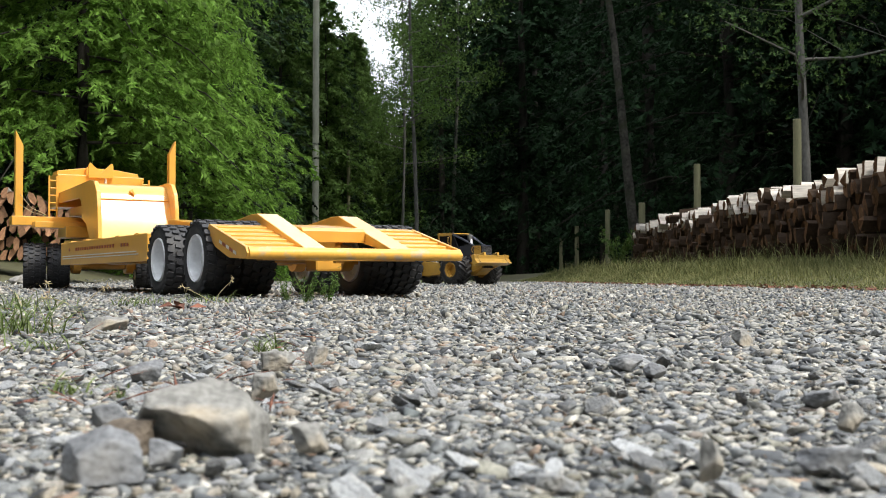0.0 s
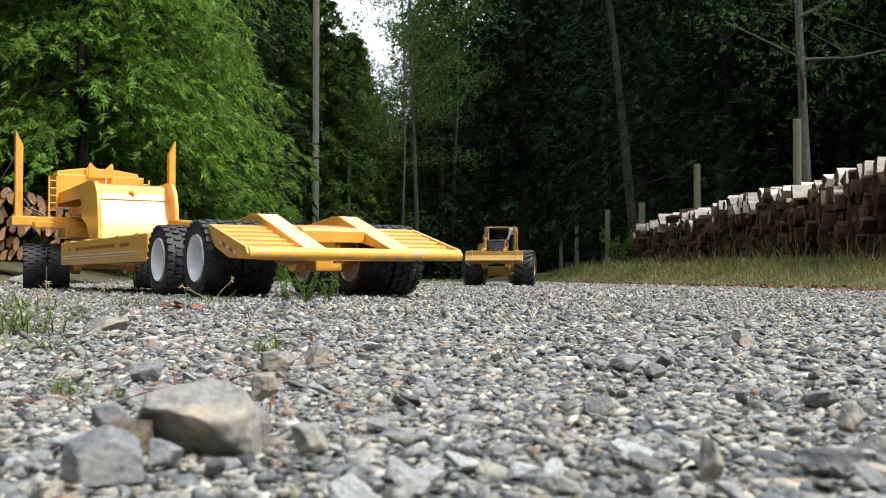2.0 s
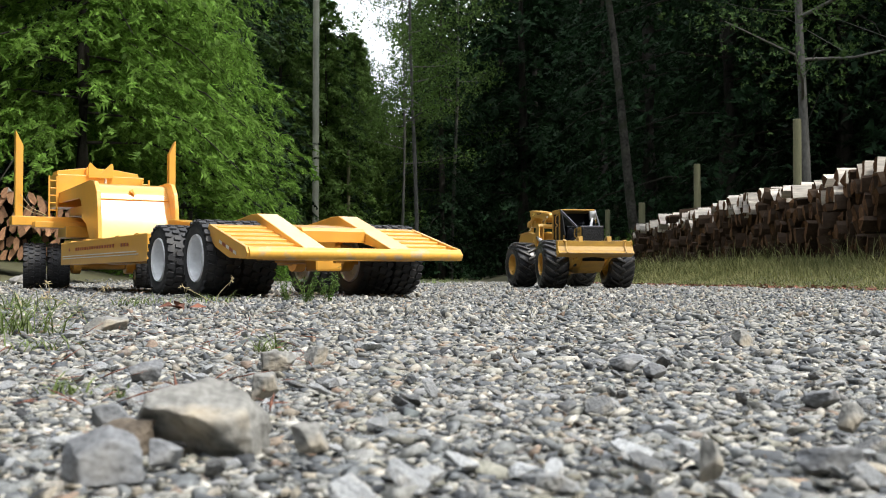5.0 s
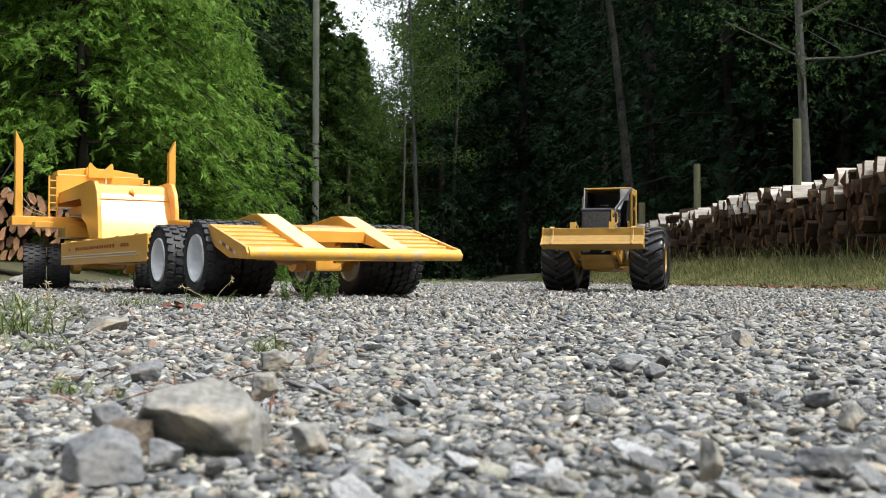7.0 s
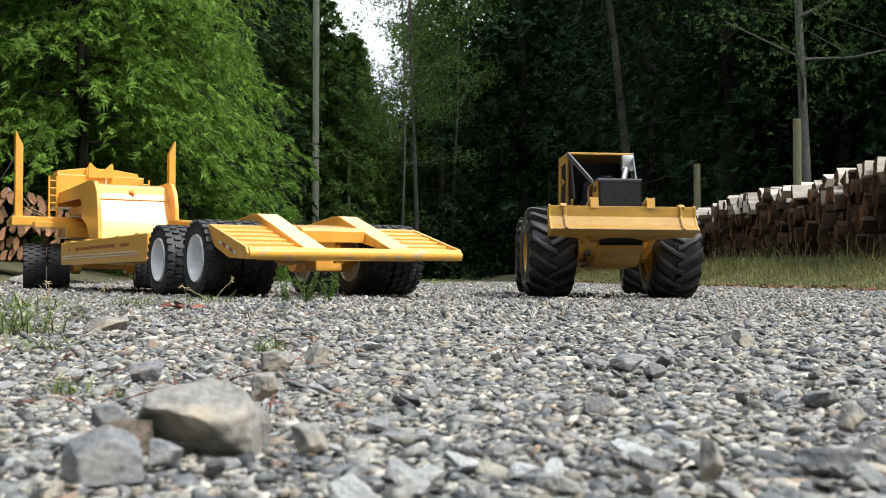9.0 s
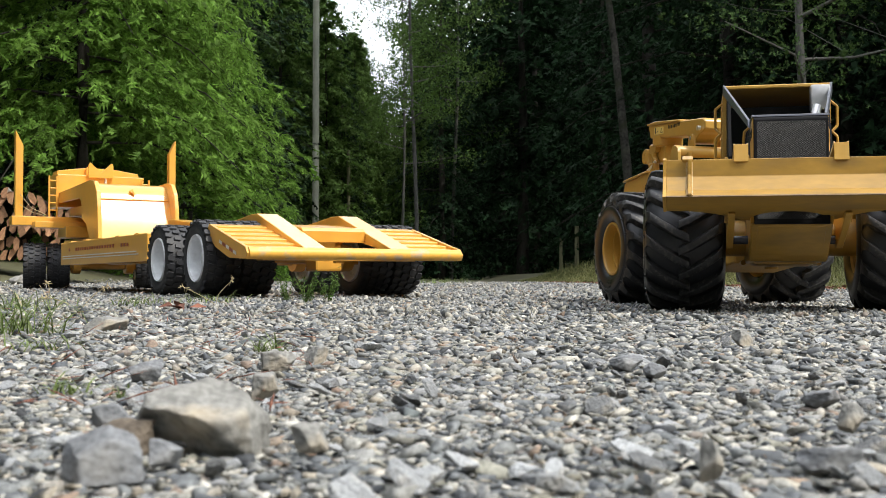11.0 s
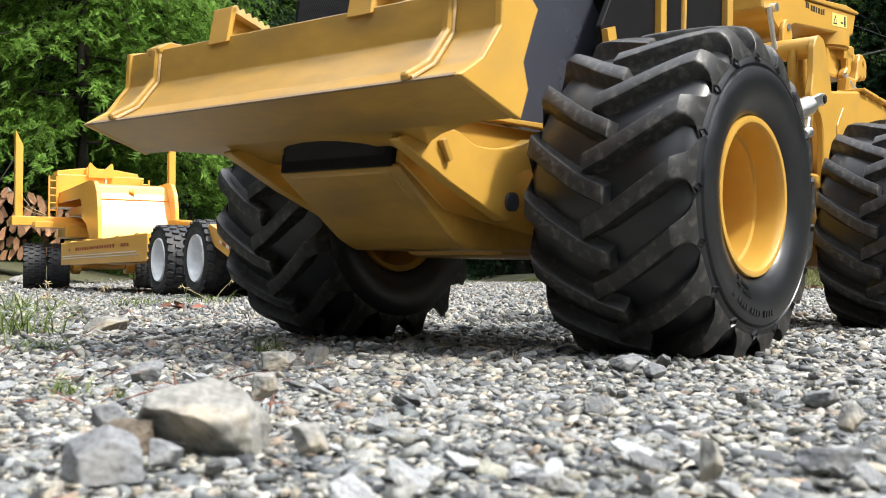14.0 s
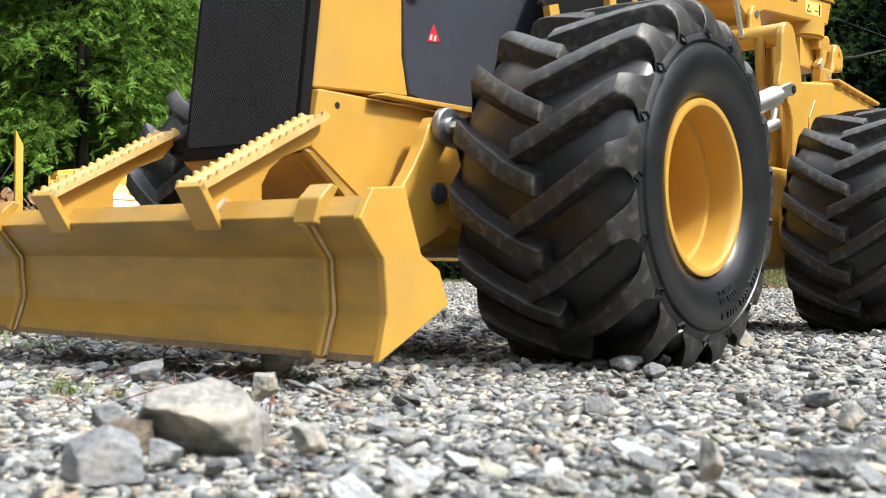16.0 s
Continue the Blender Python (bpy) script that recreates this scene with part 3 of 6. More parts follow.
def far_woods():
    """The distant forest: a belt of leaf clumps before a plain dark backing, open above the road."""
    rs = np.random.RandomState(33)
    n = 46000
    az = np.where(rs.rand(n) < 0.85, rs.uniform(-0.62, 0.62, n), rs.uniform(-math.pi, math.pi, n))
    r = rs.uniform(48, 58, n)
    z = 24 * rs.rand(n) ** 0.8
    deg = np.degrees(az)
    gap2 = (deg > -1.6) & (deg < 3.4) & (z > 13 + 3 * rs.rand(n))
    gap = (deg > -6.6) & (deg < -1.6) & (z > 3.2 + 3.0 * rs.rand(n) + 0.25 * np.abs(deg + 4.0) ** 2.4)
    ok = ~gap & ~gap2
    P = np.stack([np.sin(az) * r, np.cos(az) * r, z], -1)[ok]
    D = rs.normal(0, 1, (len(P), 3)); D[:, 2] -= 0.8
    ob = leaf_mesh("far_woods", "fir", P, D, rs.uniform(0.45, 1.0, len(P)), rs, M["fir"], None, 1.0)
    tagged(ob, "distant forest with shade put into its colour", "woods", kind="stuff")
    # dark sheet added behind the leaves in place of the shade between trees
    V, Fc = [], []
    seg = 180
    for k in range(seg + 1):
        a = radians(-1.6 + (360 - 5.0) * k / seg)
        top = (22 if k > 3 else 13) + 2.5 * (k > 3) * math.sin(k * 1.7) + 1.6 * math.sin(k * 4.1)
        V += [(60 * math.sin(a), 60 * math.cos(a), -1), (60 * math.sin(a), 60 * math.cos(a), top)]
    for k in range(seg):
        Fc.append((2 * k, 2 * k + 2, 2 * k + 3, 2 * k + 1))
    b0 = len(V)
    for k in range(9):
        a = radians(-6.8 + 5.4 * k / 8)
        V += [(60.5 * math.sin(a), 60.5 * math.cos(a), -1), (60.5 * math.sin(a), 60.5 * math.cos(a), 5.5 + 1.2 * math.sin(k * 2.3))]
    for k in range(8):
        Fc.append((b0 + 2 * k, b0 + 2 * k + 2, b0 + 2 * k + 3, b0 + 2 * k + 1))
    mesh_from("backdrop", V, Fc, M["fir"], kind="structure", label="plain dark sheet standing for forest shade", category="backdrop")


far_woods()


# ---- firewood ----
def log_mesh(rs, length, r, side_mat, end_mat):
    """A split billet: a wedge or half-round section, lying along x, its ends at 0 and length."""
    k, up = rs.randint(0, 3), rs.choice([-1, 1])
    if k == 0:
        pts = [(-0.62, -0.95 * up), (0.58, -1.0 * up), (0.62, -0.1 * up), (0.1, 1.25 * up), (-0.5, 0.15 * up)]
    elif k == 1:
        pts = [(-0.5, -0.75), (0.1, -1.25), (0.58, -0.6), (0.52, 0.55), (-0.05, 1.25), (-0.55, 0.5)]
    else:
        pts = [(-0.6, -0.85 * up), (0.2, -1.1 * up), (0.65, -0.5 * up), (0.45, 0.8 * up), (-0.25, 1.2 * up)]
    turn = rs.normal(0, 0.32)
    pts = [(r * a, r * b) for a, b in pts][::up if k != 1 else 1]
    pts = [(a * math.cos(turn) - b * math.sin(turn), a * math.sin(turn) + b * math.cos(turn)) for a, b in pts]
    pts = [(a * rs.uniform(0.76, 1.04), b * rs.uniform(0.76, 1.04)) for a, b in pts]
    bm = bmesh.new()
    va = [bm.verts.new((rs.normal(0, 0.006), a, b)) for a, b in pts]
    vb = [bm.verts.new((length, a * 0.97, b * 0.97)) for a, b in pts]
    n = len(pts)
    f1, f2 = bm.faces.new(va), bm.faces.new(vb[::-1])
    for i in range(n):
        bm.faces.new((va[i], va[i - 1], vb[i - 1], vb[i])).material_index = 1
    bmesh.ops.recalc_face_normals(bm, faces=bm.faces[:])
    me = bpy.data.meshes.new("log")
    bm.to_mesh(me); bm.free()
    me.materials.append(end_mat); me.materials.append(side_mat)
    return me


def wood_pile(name, label, p0, p1, base, height, r, seed, end_mat, top_var=0.03, limit=300, pitch=(1.5, 1.6)):
    """Billets stacked in a row from p0 to p1, their split ends facing the road, to the left of the line."""
    rs = np.random.RandomState(seed)
    a, b = Vector((*p0, 0)), Vector((*p1, 0))
    run = (b - a).length
    yaw = math.degrees(math.atan2(b.y - a.y, b.x - a.x)) - 90
    t = thing(name, label, "firewood", m=pose(a.x, a.y, 0, 0, 0, yaw))
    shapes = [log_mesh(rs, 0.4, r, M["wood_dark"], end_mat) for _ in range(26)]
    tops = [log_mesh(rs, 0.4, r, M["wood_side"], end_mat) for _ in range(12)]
    V, Fc, done = [], [], 0
    rows = max(2, round(height(0.0) / (r * pitch[1])))
    for j in range(rows):
        for i in range(int(run / (r * pitch[0])) + 1):
            y = i * r * pitch[0] + (j % 2) * r * 0.5 * pitch[0] + rs.normal(0, 0.22 * r)
            z = height(y / run) * (j + 0.5) / rows + rs.normal(0, top_var)
            if j == rows - 1 and rs.rand() < 0.18:
                continue
            # upper rows take the colour with sunlight in it
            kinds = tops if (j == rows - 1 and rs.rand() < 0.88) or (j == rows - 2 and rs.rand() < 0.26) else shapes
            m = pose(rs.normal(0, 0.04), y, base(y / run) + z + rs.normal(0, 0.22 * r), rs.normal(0, 7.0), rs.normal(0, 2.5), rs.normal(0, 4.0))
            if done < limit:
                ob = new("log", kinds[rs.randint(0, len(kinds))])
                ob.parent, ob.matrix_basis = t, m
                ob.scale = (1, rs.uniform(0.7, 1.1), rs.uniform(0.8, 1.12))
                done += 1
            else:
                V.append((kinds[rs.randint(0, len(kinds))], m, kinds is tops))
    if V:
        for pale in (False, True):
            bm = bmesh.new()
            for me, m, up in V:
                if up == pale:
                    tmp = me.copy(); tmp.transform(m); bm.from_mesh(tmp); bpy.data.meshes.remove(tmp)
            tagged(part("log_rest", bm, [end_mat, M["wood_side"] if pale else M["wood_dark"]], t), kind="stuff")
    return t


def post(name, label, x, y, r, top, category="post", gr="", lean=(0, 0), material=None):
    z0 = float(ground_z(x, y)) - 0.1
    t = thing(name, label, category, gr, pose(x, y, z0, lean[0], lean[1], 0))
    bm = bmesh.new()
    rod(bm, (0, 0, 0), (0, 0, top - z0), r * 1.03, r * 0.97, 14)
    bmesh.ops.bevel(bm, geom=[e for e in bm.edges if all(v.co.z > top - z0 - 0.001 for v in e.verts)], offset=r * 0.15, segments=1, affect="EDGES")
    part("shaft", bm, material or M["post"], t, smooth=True)
    return t


def build_woodpiles_and_posts():
    wood_pile("firewood_pile", "long row of split firewood, dark below, tops coloured pale as sunlit", (2.56, 5.4), (2.70, 15.1), lambda u: 0.13 + 0.01 * u,
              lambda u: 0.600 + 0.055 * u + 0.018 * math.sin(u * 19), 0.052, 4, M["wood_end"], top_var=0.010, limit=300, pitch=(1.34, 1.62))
    wood_pile("firewood_pile", "stacked split firewood with reddish-brown ends", (-2.85, 9.4), (-5.4, 8.6), lambda u: 0.22, lambda u: 0.585, 0.058, 6, M["wood_end_fresh"], limit=300, pitch=(1.25, 1.4))
    g = "fence posts along the verge"
    for x, y, r, top in ((3.06, 9.21, 0.036, 1.425), (3.12, 13.1, 0.042, 1.45), (2.85, 15.3, 0.048, 1.13), (2.62, 17.0, 0.04, 1.14), (2.83, 22.6, 0.045, 1.15), (2.98, 27.0, 0.04, 1.1)):
        post("fence_post", "round weathered wooden fence post on the verge", x, y, r, top, "post", g)
    post("utility_pole", "tall grey wooden utility pole beside the trees", -3.34, 28.0, 0.085, 11.0, "pole", material=M["pole"])
    post("fence_post", "slim wooden post before the trees", -2.7, 30.5, 0.05, 3.7, "post", g)


build_woodpiles_and_posts()


# ---- low-bed trailer ----
def road_tyre(bm, R, W, y0):
    """A block-tread tyre with its outer face towards +y, centred on the y axis."""
    h = W / 2
    prof = [(y0 - h * 0.8, R * 0.6), (y0 - h * 0.97, R * 0.7), (y0 - h, R * 0.82), (y0 - h * 0.9, R * 0.93), (y0 - h * 0.6, R * 0.955), (y0 + h * 0.6, R * 0.955),
            (y0 + h * 0.9, R * 0.93), (y0 + h, R * 0.82), (y0 + h * 0.97, R * 0.7), (y0 + h * 0.8, R * 0.6)]
    lathe(bm, prof, 40, True)
    n = 26
    for row, yy in enumerate((-0.78, -0.27, 0.27, 0.78)):
        for k in range(n):
            a = 2 * math.pi * (k + 0.5 * (row % 2)) / n
            w = 2 * math.pi * R / n * 0.40
            ww = h * 0.235
            zt = R if abs(yy) < 0.5 else R * 0.985
            zz = R * 0.93
            pts = [(-w, -ww * 0.6), (-w * 0.35, -ww), (w * 0.7, -ww), (w, ww * 0.5), (w * 0.35, ww), (-w * 0.7, ww)]
            m = Matrix.Rotation(-a, 4, "Y")
            lo = [bm.verts.new(m @ Vector((p, y0 + yy * h + q, zz * 1.0))) for p, q in pts]
            hi = [bm.verts.new(m @ Vector((p * 0.86, y0 + yy * h + q * 0.86, zt))) for p, q in pts]
            bm.faces.new(hi)
            for i in range(6):
                bm.faces.new((lo[i - 1], lo[i], hi[i], hi[i - 1]))
            if abs(yy) > 0.5:           # the shoulder block runs down the side
                sg = 1 if yy > 0 else -1
                s0 = [bm.verts.new(m @ Vector((p, y0 + sg * h * 0.93, R * 0.97))) for p in (-w * 0.8, w * 0.8)]
                s1 = [bm.verts.new(m @ Vector((p, y0 + sg * h * 1.02, R * 0.86))) for p in (-w * 0.7, w * 0.7)]
                s2 = [bm.verts.new(m @ Vector((p, y0 + sg * h * 0.9, R * 0.84))) for p in (-w * 0.7, w * 0.7)]
                bm.faces.new((s0[0], s0[1], s1[1], s1[0])); bm.faces.new((s1[0], s1[1], s2[1], s2[0]))
    bmesh.ops.recalc_face_normals(bm, faces=bm.faces[:])


def trailer_wheel(parent, x, y, z, out, yaw=0.0):
    """Twin wheels on one hub: two tyres, and a white dished rim on the outside (out = 1 left, -1 right)."""
    R, W = 0.0925, 0.084
    for k in (0, 1):
        bm = bmesh.new()
        road_tyre(bm, R, W, 0)
        tyre = part("tyre", bm, M["rubber_far"], parent, "dusty black block-tread tyre", True, pose(x, y, z, 0, 0, yaw) @ pose(0, -out * k * 0.089, 0, 0, 37 * k + x * 200, 0 if out > 0 else 180))
        bm = bmesh.new()
        h = W / 2
        lathe(bm, [(h * 0.86, R * 0.62), (h * 0.98, R * 0.6), (h * 0.9, R * 0.555), (h * 0.55, R * 0.53), (h * 0.15, R * 0.50), (h * 0.1, R * 0.3), (h * 0.42, R * 0.24), (h * 0.42, R * 0.05), (h * 0.42, 0.001)], 36)
        for j in range(8):
            a = j * math.pi / 4
            rod(bm, (R * 0.38 * math.cos(a), h * 0.08, R * 0.38 * math.sin(a)), (R * 0.38 * math.cos(a), h * 0.24, R * 0.38 * math.sin(a)), 0.0035, seg=6)
        bmesh.ops.recalc_face_normals(bm, faces=bm.faces[:])
        part("rim", bm, M["white"], tyre, "white painted steel rim", True)
        bm = bmesh.new()
        lathe(bm, [(-h * 0.86, R * 0.62), (-h * 0.98, R * 0.6), (-h * 0.9, R * 0.555), (-h * 0.3, R * 0.53), (-h * 0.2, R * 0.3), (-h * 0.2, 0.001)], 36)
        bmesh.ops.recalc_face_normals(bm, faces=bm.faces[:])
        part("inner_rim", bm, M["white"], tyre, "", True)


def build_trailer():
    t = thing("lowbed_trailer", "orange-yellow model low-bed trailer parked on the gravel", "trailer", m=pose(-0.343, 2.684, 0.012, 0, 0, 122.0))
    om = M["orange"]

    def pc(name, fn, material=om, label="", smooth=False):
        bm = bmesh.new()
        fn(bm)
        return part(name, bm, material, t, label, smooth)

    # rear wheels and front dolly wheels
    for x in (0.0, 0.29):
        trailer_wheel(t, x, 0.248, 0.087, 1)
        trailer_wheel(t, x, -0.248, 0.087, -1)
    trailer_wheel(t, 1.97 + 0.052, 0.252, 0.088, 1, -11.5)
    trailer_wheel(t, 1.97 - 0.052, -0.252, 0.088, -1, -11.5)
    for x in (0.0, 0.29, 1.97):
        pc("axle", lambda bm: (rod(bm, (x, -0.2, 0.0905), (x, 0.2, 0.0905), 0.016), rod(bm, (x, -0.12, 0.0905), (x, -0.09, 0.0905), 0.034), rod(bm, (x, 0.09, 0.0905), (x, 0.12, 0.0905), 0.034)), om, smooth=True)

    # tail ramp
    xr, zr, xf, zf = -0.287, 0.103, -0.062, 0.166
    pc("tail_bar", lambda bm: (rod(bm, (xr, -0.27, 0.094), (xr, 0.27, 0.094), 0.0135, seg=20),), M["orange_worn"], "chipped round tail bar", True)
    for sg in (1, -1):
        side = [(xr - 0.004, 0.081), (xr - 0.012, 0.094), (xr, 0.108), (xf, zf), (-0.045, 0.150), (-0.10, 0.112), (-0.19, 0.085)]
        sp = pc("ramp_side_plate", lambda bm: prism(bm, side, sg * 0.268, sg * 0.276, 0.001))
        for k in range(5):
            bm = bmesh.new()
            x0 = -0.13 - 0.022 * k
            z0 = 0.128 - 0.0062 * k
            vs = [(x0, sg * 0.2768, z0), (x0 - 0.02, sg * 0.2768, z0 - 0.0055), (x0 - 0.02, sg * 0.2768, z0 - 0.0135), (x0, sg * 0.2768, z0 - 0.008)]
            vv = [bm.verts.new(v) for v in vs]
            bm.faces.new(vv if sg < 0 else vv[::-1])
            part("marker_tape", bm, M["tape_red"] if k % 2 else M["tape_white"], sp, "red and white reflective tape")
        # ramp floor and slats
        pc("ramp_floor", lambda bm: prism(bm, [(xr, 0.094), (xf, 0.152), (xf, 0.146), (xr, 0.088)], sg * 0.135, sg * 0.268))
        for k in range(6):
            u = 0.06 + k * 0.175
            x, z = xr + (xf - xr) * u, zr + (zf - zr) * u
            w = 0.021
            pc("ramp_slat", lambda bm: prism(bm, [(x, z - 0.010), (x + w * 1.5, z - 0.010 + w * 0.42), (x + w * 1.5, z - 0.004 + w * 0.42), (x, z - 0.001)], sg * 0.132, sg * 0.271, 0.0012))
        # raised beams that run from the tail bar up over the axles
        pc("beam", lambda bm: prism(bm, [(xr + 0.004, 0.098), (xr + 0.002, 0.108), (-0.012, 0.197), (0.03, 0.197), (0.33, 0.168), (0.33, 0.14), (0.0, 0.15)], sg * 0.083, sg * 0.137, 0.0015))
    pc("ramp_crossplate", lambda bm: prism(bm, [(-0.158, 0.152), (-0.150, 0.159), (-0.02, 0.172), (-0.02, 0.164), (-0.148, 0.15), (-0.148, 0.125), (-0.156, 0.125)], -0.083, 0.083, 0.001))
    pc("rear_crossmember", lambda bm: (box(bm, -0.20, -0.16, -0.20, 0.20, 0.080, 0.092, 0.003), box(bm, -0.13, -0.07, -0.035, 0.035, 0.056, 0.088, 0.006), box(bm, -0.19, -0.175, -0.012, 0.012, 0.075, 0.088, 0.001)))
    for sg in (1, -1):
        pc("side_beam", lambda bm: prism(bm, [(0.33, 0.14), (0.33, 0.185), (0.62, 0.212), (0.66, 0.212), (0.66, 0.165), (0.5, 0.15)], sg * 0.10, sg * 0.145, 0.002))
        pc("axle_deck_plate", lambda bm: box(bm, 0.02, 0.46, sg * 0.09, sg * 0.112, 0.10, 0.16, 0.003))
        # low deck rail with its tape and stripe
        rail = pc("deck_rail", lambda bm: prism(bm, [(0.44, 0.085), (0.44, 0.163), (1.47, 0.163), (1.47, 0.085)], sg * 0.245, sg * 0.272, 0.002))
        bm = bmesh.new()
        for k in range(24):
            x = 0.62 + k * 0.031
            if 3 <= k <= 4 or 21 <= k <= 22:
                continue
            box(bm, x, x + 0.016, sg * 0.2722, sg * 0.2735, 0.1315, 0.1415)
        part("marker_tape", bm, M["tape_red"], rail, "row of dark red reflectors")
        bm = bmesh.new()
        box(bm, 0.54, 1.44, sg * 0.2722, sg * 0.2742, 0.1135, 0.1165); box(bm, 0.52, 1.44, sg * 0.2722, sg * 0.2742, 0.1055, 0.1085)
        part("stripe", bm, M["tape_white"], rail, "thin double pale stripe")
        for k in range(5):
            pc("stake_pocket", lambda bm: box(bm, 0.56 + k * 0.2, 0.60 + k * 0.2, sg * 0.235, sg * 0.262, 0.155, 0.1675, 0.002))
    pc("deck", lambda bm: box(bm, 0.44, 1.47, -0.245, 0.245, 0.143, 0.158, 0.002))
    pc("under_frame", lambda bm: (box(bm, 0.46, 1.5, -0.10, -0.06, 0.088, 0.143), box(bm, 0.46, 1.5, 0.06, 0.10, 0.088, 0.143), box(bm, 1.1, 1.14, -0.245, 0.245, 0.09, 0.143)))
    # gooseneck: cheek plates, curved rear apron, top
    cheek = [(1.44, 0.155), (1.46, 0.30), (1.475, 0.355), (1.51, 0.393), (1.57, 0.402), (2.22, 0.385), (2.22, 0.348), (1.74, 0.345), (1.70, 0.33), (1.69, 0.265), (1.62, 0.24), (1.55, 0.155)]
    for sg in (1, -1):
        pc("gooseneck_cheek", lambda bm: prism(bm, cheek, sg * 0.135, sg * 0.15, 0.0015))
    ap = [(1.446, 0.158), (1.452, 0.162), (1.538, 0.335), (1.541, 0.345), (1.552, 0.362), (1.572, 0.382), (1.61, 0.394), (2.2, 0.378), (2.2, 0.37), (1.61, 0.384), (1.57, 0.36), (1.46, 0.158)]
    pc("gooseneck_apron", lambda bm: prism(bm, ap, -0.135, 0.135), om, "sunlit curved rear apron of the gooseneck", True)
    pc("lifting_eye", lambda bm: (rod(bm, (1.556, 0.004, 0.362), (1.536, 0.004, 0.366), 0.007), rod(bm, (1.54, 0.004, 0.368), (1.538, -0.006, 0.35), 0.005)), om, smooth=True)
    pc("apron_rail", lambda bm: rod(bm, (1.5335, -0.134, 0.332), (1.5335, 0.134, 0.332), 0.0025), om, smooth=True)
    # front cross beam with stakes, bolster block with a V rest, ladders
    pc("front_crossbeam", lambda bm: (box(bm, 1.99, 2.05, -0.345, 0.345, 0.248, 0.285, 0.003), box(bm, 1.93, 2.0, -0.02, 0.27, 0.238, 0.262, 0.002), prism(bm, [(1.72, 0.24), (1.96, 0.24), (1.96, 0.2), (1.86, 0.18)], 0.05, 0.06)))
    for sg in (1, -1):
        pc("stake", lambda bm: prism(bm, [(sg * 0.322 + 0.010, 0.265), (sg * 0.322 + 0.010, 0.625), (sg * 0.293 + 0.010, 0.565), (sg * 0.293 + 0.010, 0.265)], 2.0, 2.03, 0.002, "x"), om, "tall pointed orange stake")
        def ladder(bm):
            for yy in (0.170, 0.200):
                box(bm, 2.05, 2.06, sg * yy - 0.010, sg * (yy + 0.006) - 0.010, 0.285, 0.455)
            for k in range(5):
                rod(bm, (2.055, sg * 0.172 - 0.010, 0.315 + k * 0.03), (2.055, sg * 0.203 - 0.010, 0.315 + k * 0.03), 0.003, seg=6)
        pc("ladder", ladder)
    pc("bolster", lambda bm: (box(bm, 2.07, 2.22, -0.196, 0.158, 0.33, 0.466, 0.004), prism(bm, [(-0.190, 0.464), (-0.185, 0.484), (-0.072, 0.500), (0.032, 0.500), (0.147, 0.484), (0.152, 0.464)], 2.12, 2.2, 0.002, "x"),
                              box(bm, 1.76, 2.07, -0.11, 0.11, 0.29, 0.325, 0.003)))
    vr = pc("v_rest", lambda bm: (prism(bm, [(-0.052, 0.455), (-0.050, 0.508), (-0.046, 0.517), (-0.040, 0.515), (-0.003, 0.479), (0.003, 0.479), (0.040, 0.515), (0.046, 0.517), (0.050, 0.508), (0.052, 0.455)], 2.056, 2.066, 0.0008, "x"),
                                  prism(bm, [(-0.052, 0.455), (-0.046, 0.505), (-0.003, 0.470), (0.003, 0.470), (0.046, 0.505), (0.052, 0.455)], 2.105, 2.113, 0.0008, "x")))
    vr.location.y = -0.014
    pc("side_beam", lambda bm: prism(bm, [(0.62, 0.165), (0.62, 0.212), (1.46, 0.218), (1.46, 0.165)], -0.172, -0.145, 0.002))
    pc("safety_chain", lambda bm: pipe(bm, [(2.06, -0.03, 0.46), (2.064, -0.035, 0.45), (2.064, -0.034, 0.43)], 0.004, 6), M["tape_white"], "short pale chain")
    pc("tie_rope", lambda bm: (pipe(bm, [(1.995, 0.316, 0.372), (1.985, 0.275, 0.318), (1.985, 0.215, 0.290)], 0.0013, 6), pipe(bm, [(1.995, 0.316, 0.330), (1.985, 0.270, 0.300), (1.985, 0.225, 0.288)], 0.0013, 6)), M["straw"], "thin pale tie rope", True)
    pc("dolly_frame", lambda bm: (box(bm, 1.72, 2.25, -0.09, 0.09, 0.11, 0.2, 0.006), box(bm, 1.9, 2.04, -0.16, 0.16, 0.2, 0.245, 0.004), rod(bm, (1.97, 0, 0.1), (1.97, 0, 0.29), 0.06)))
    return t


trailer = build_trailer()


# ---- skidder ----
PIVOT = (0.070, 0.1105)           # blade hinge in the front frame, x and z
BLADE_Y = -0.005                  # the blade hangs a little to the right of the frame's middle
LF, LR = 0.245, 0.268             # front axle to joint, joint to rear axle
WHEEL_Y, WHEEL_Y_RIGHT, AXLE_Z, LUG_COUNT = 0.1685, 0.156, 0.1135, 17


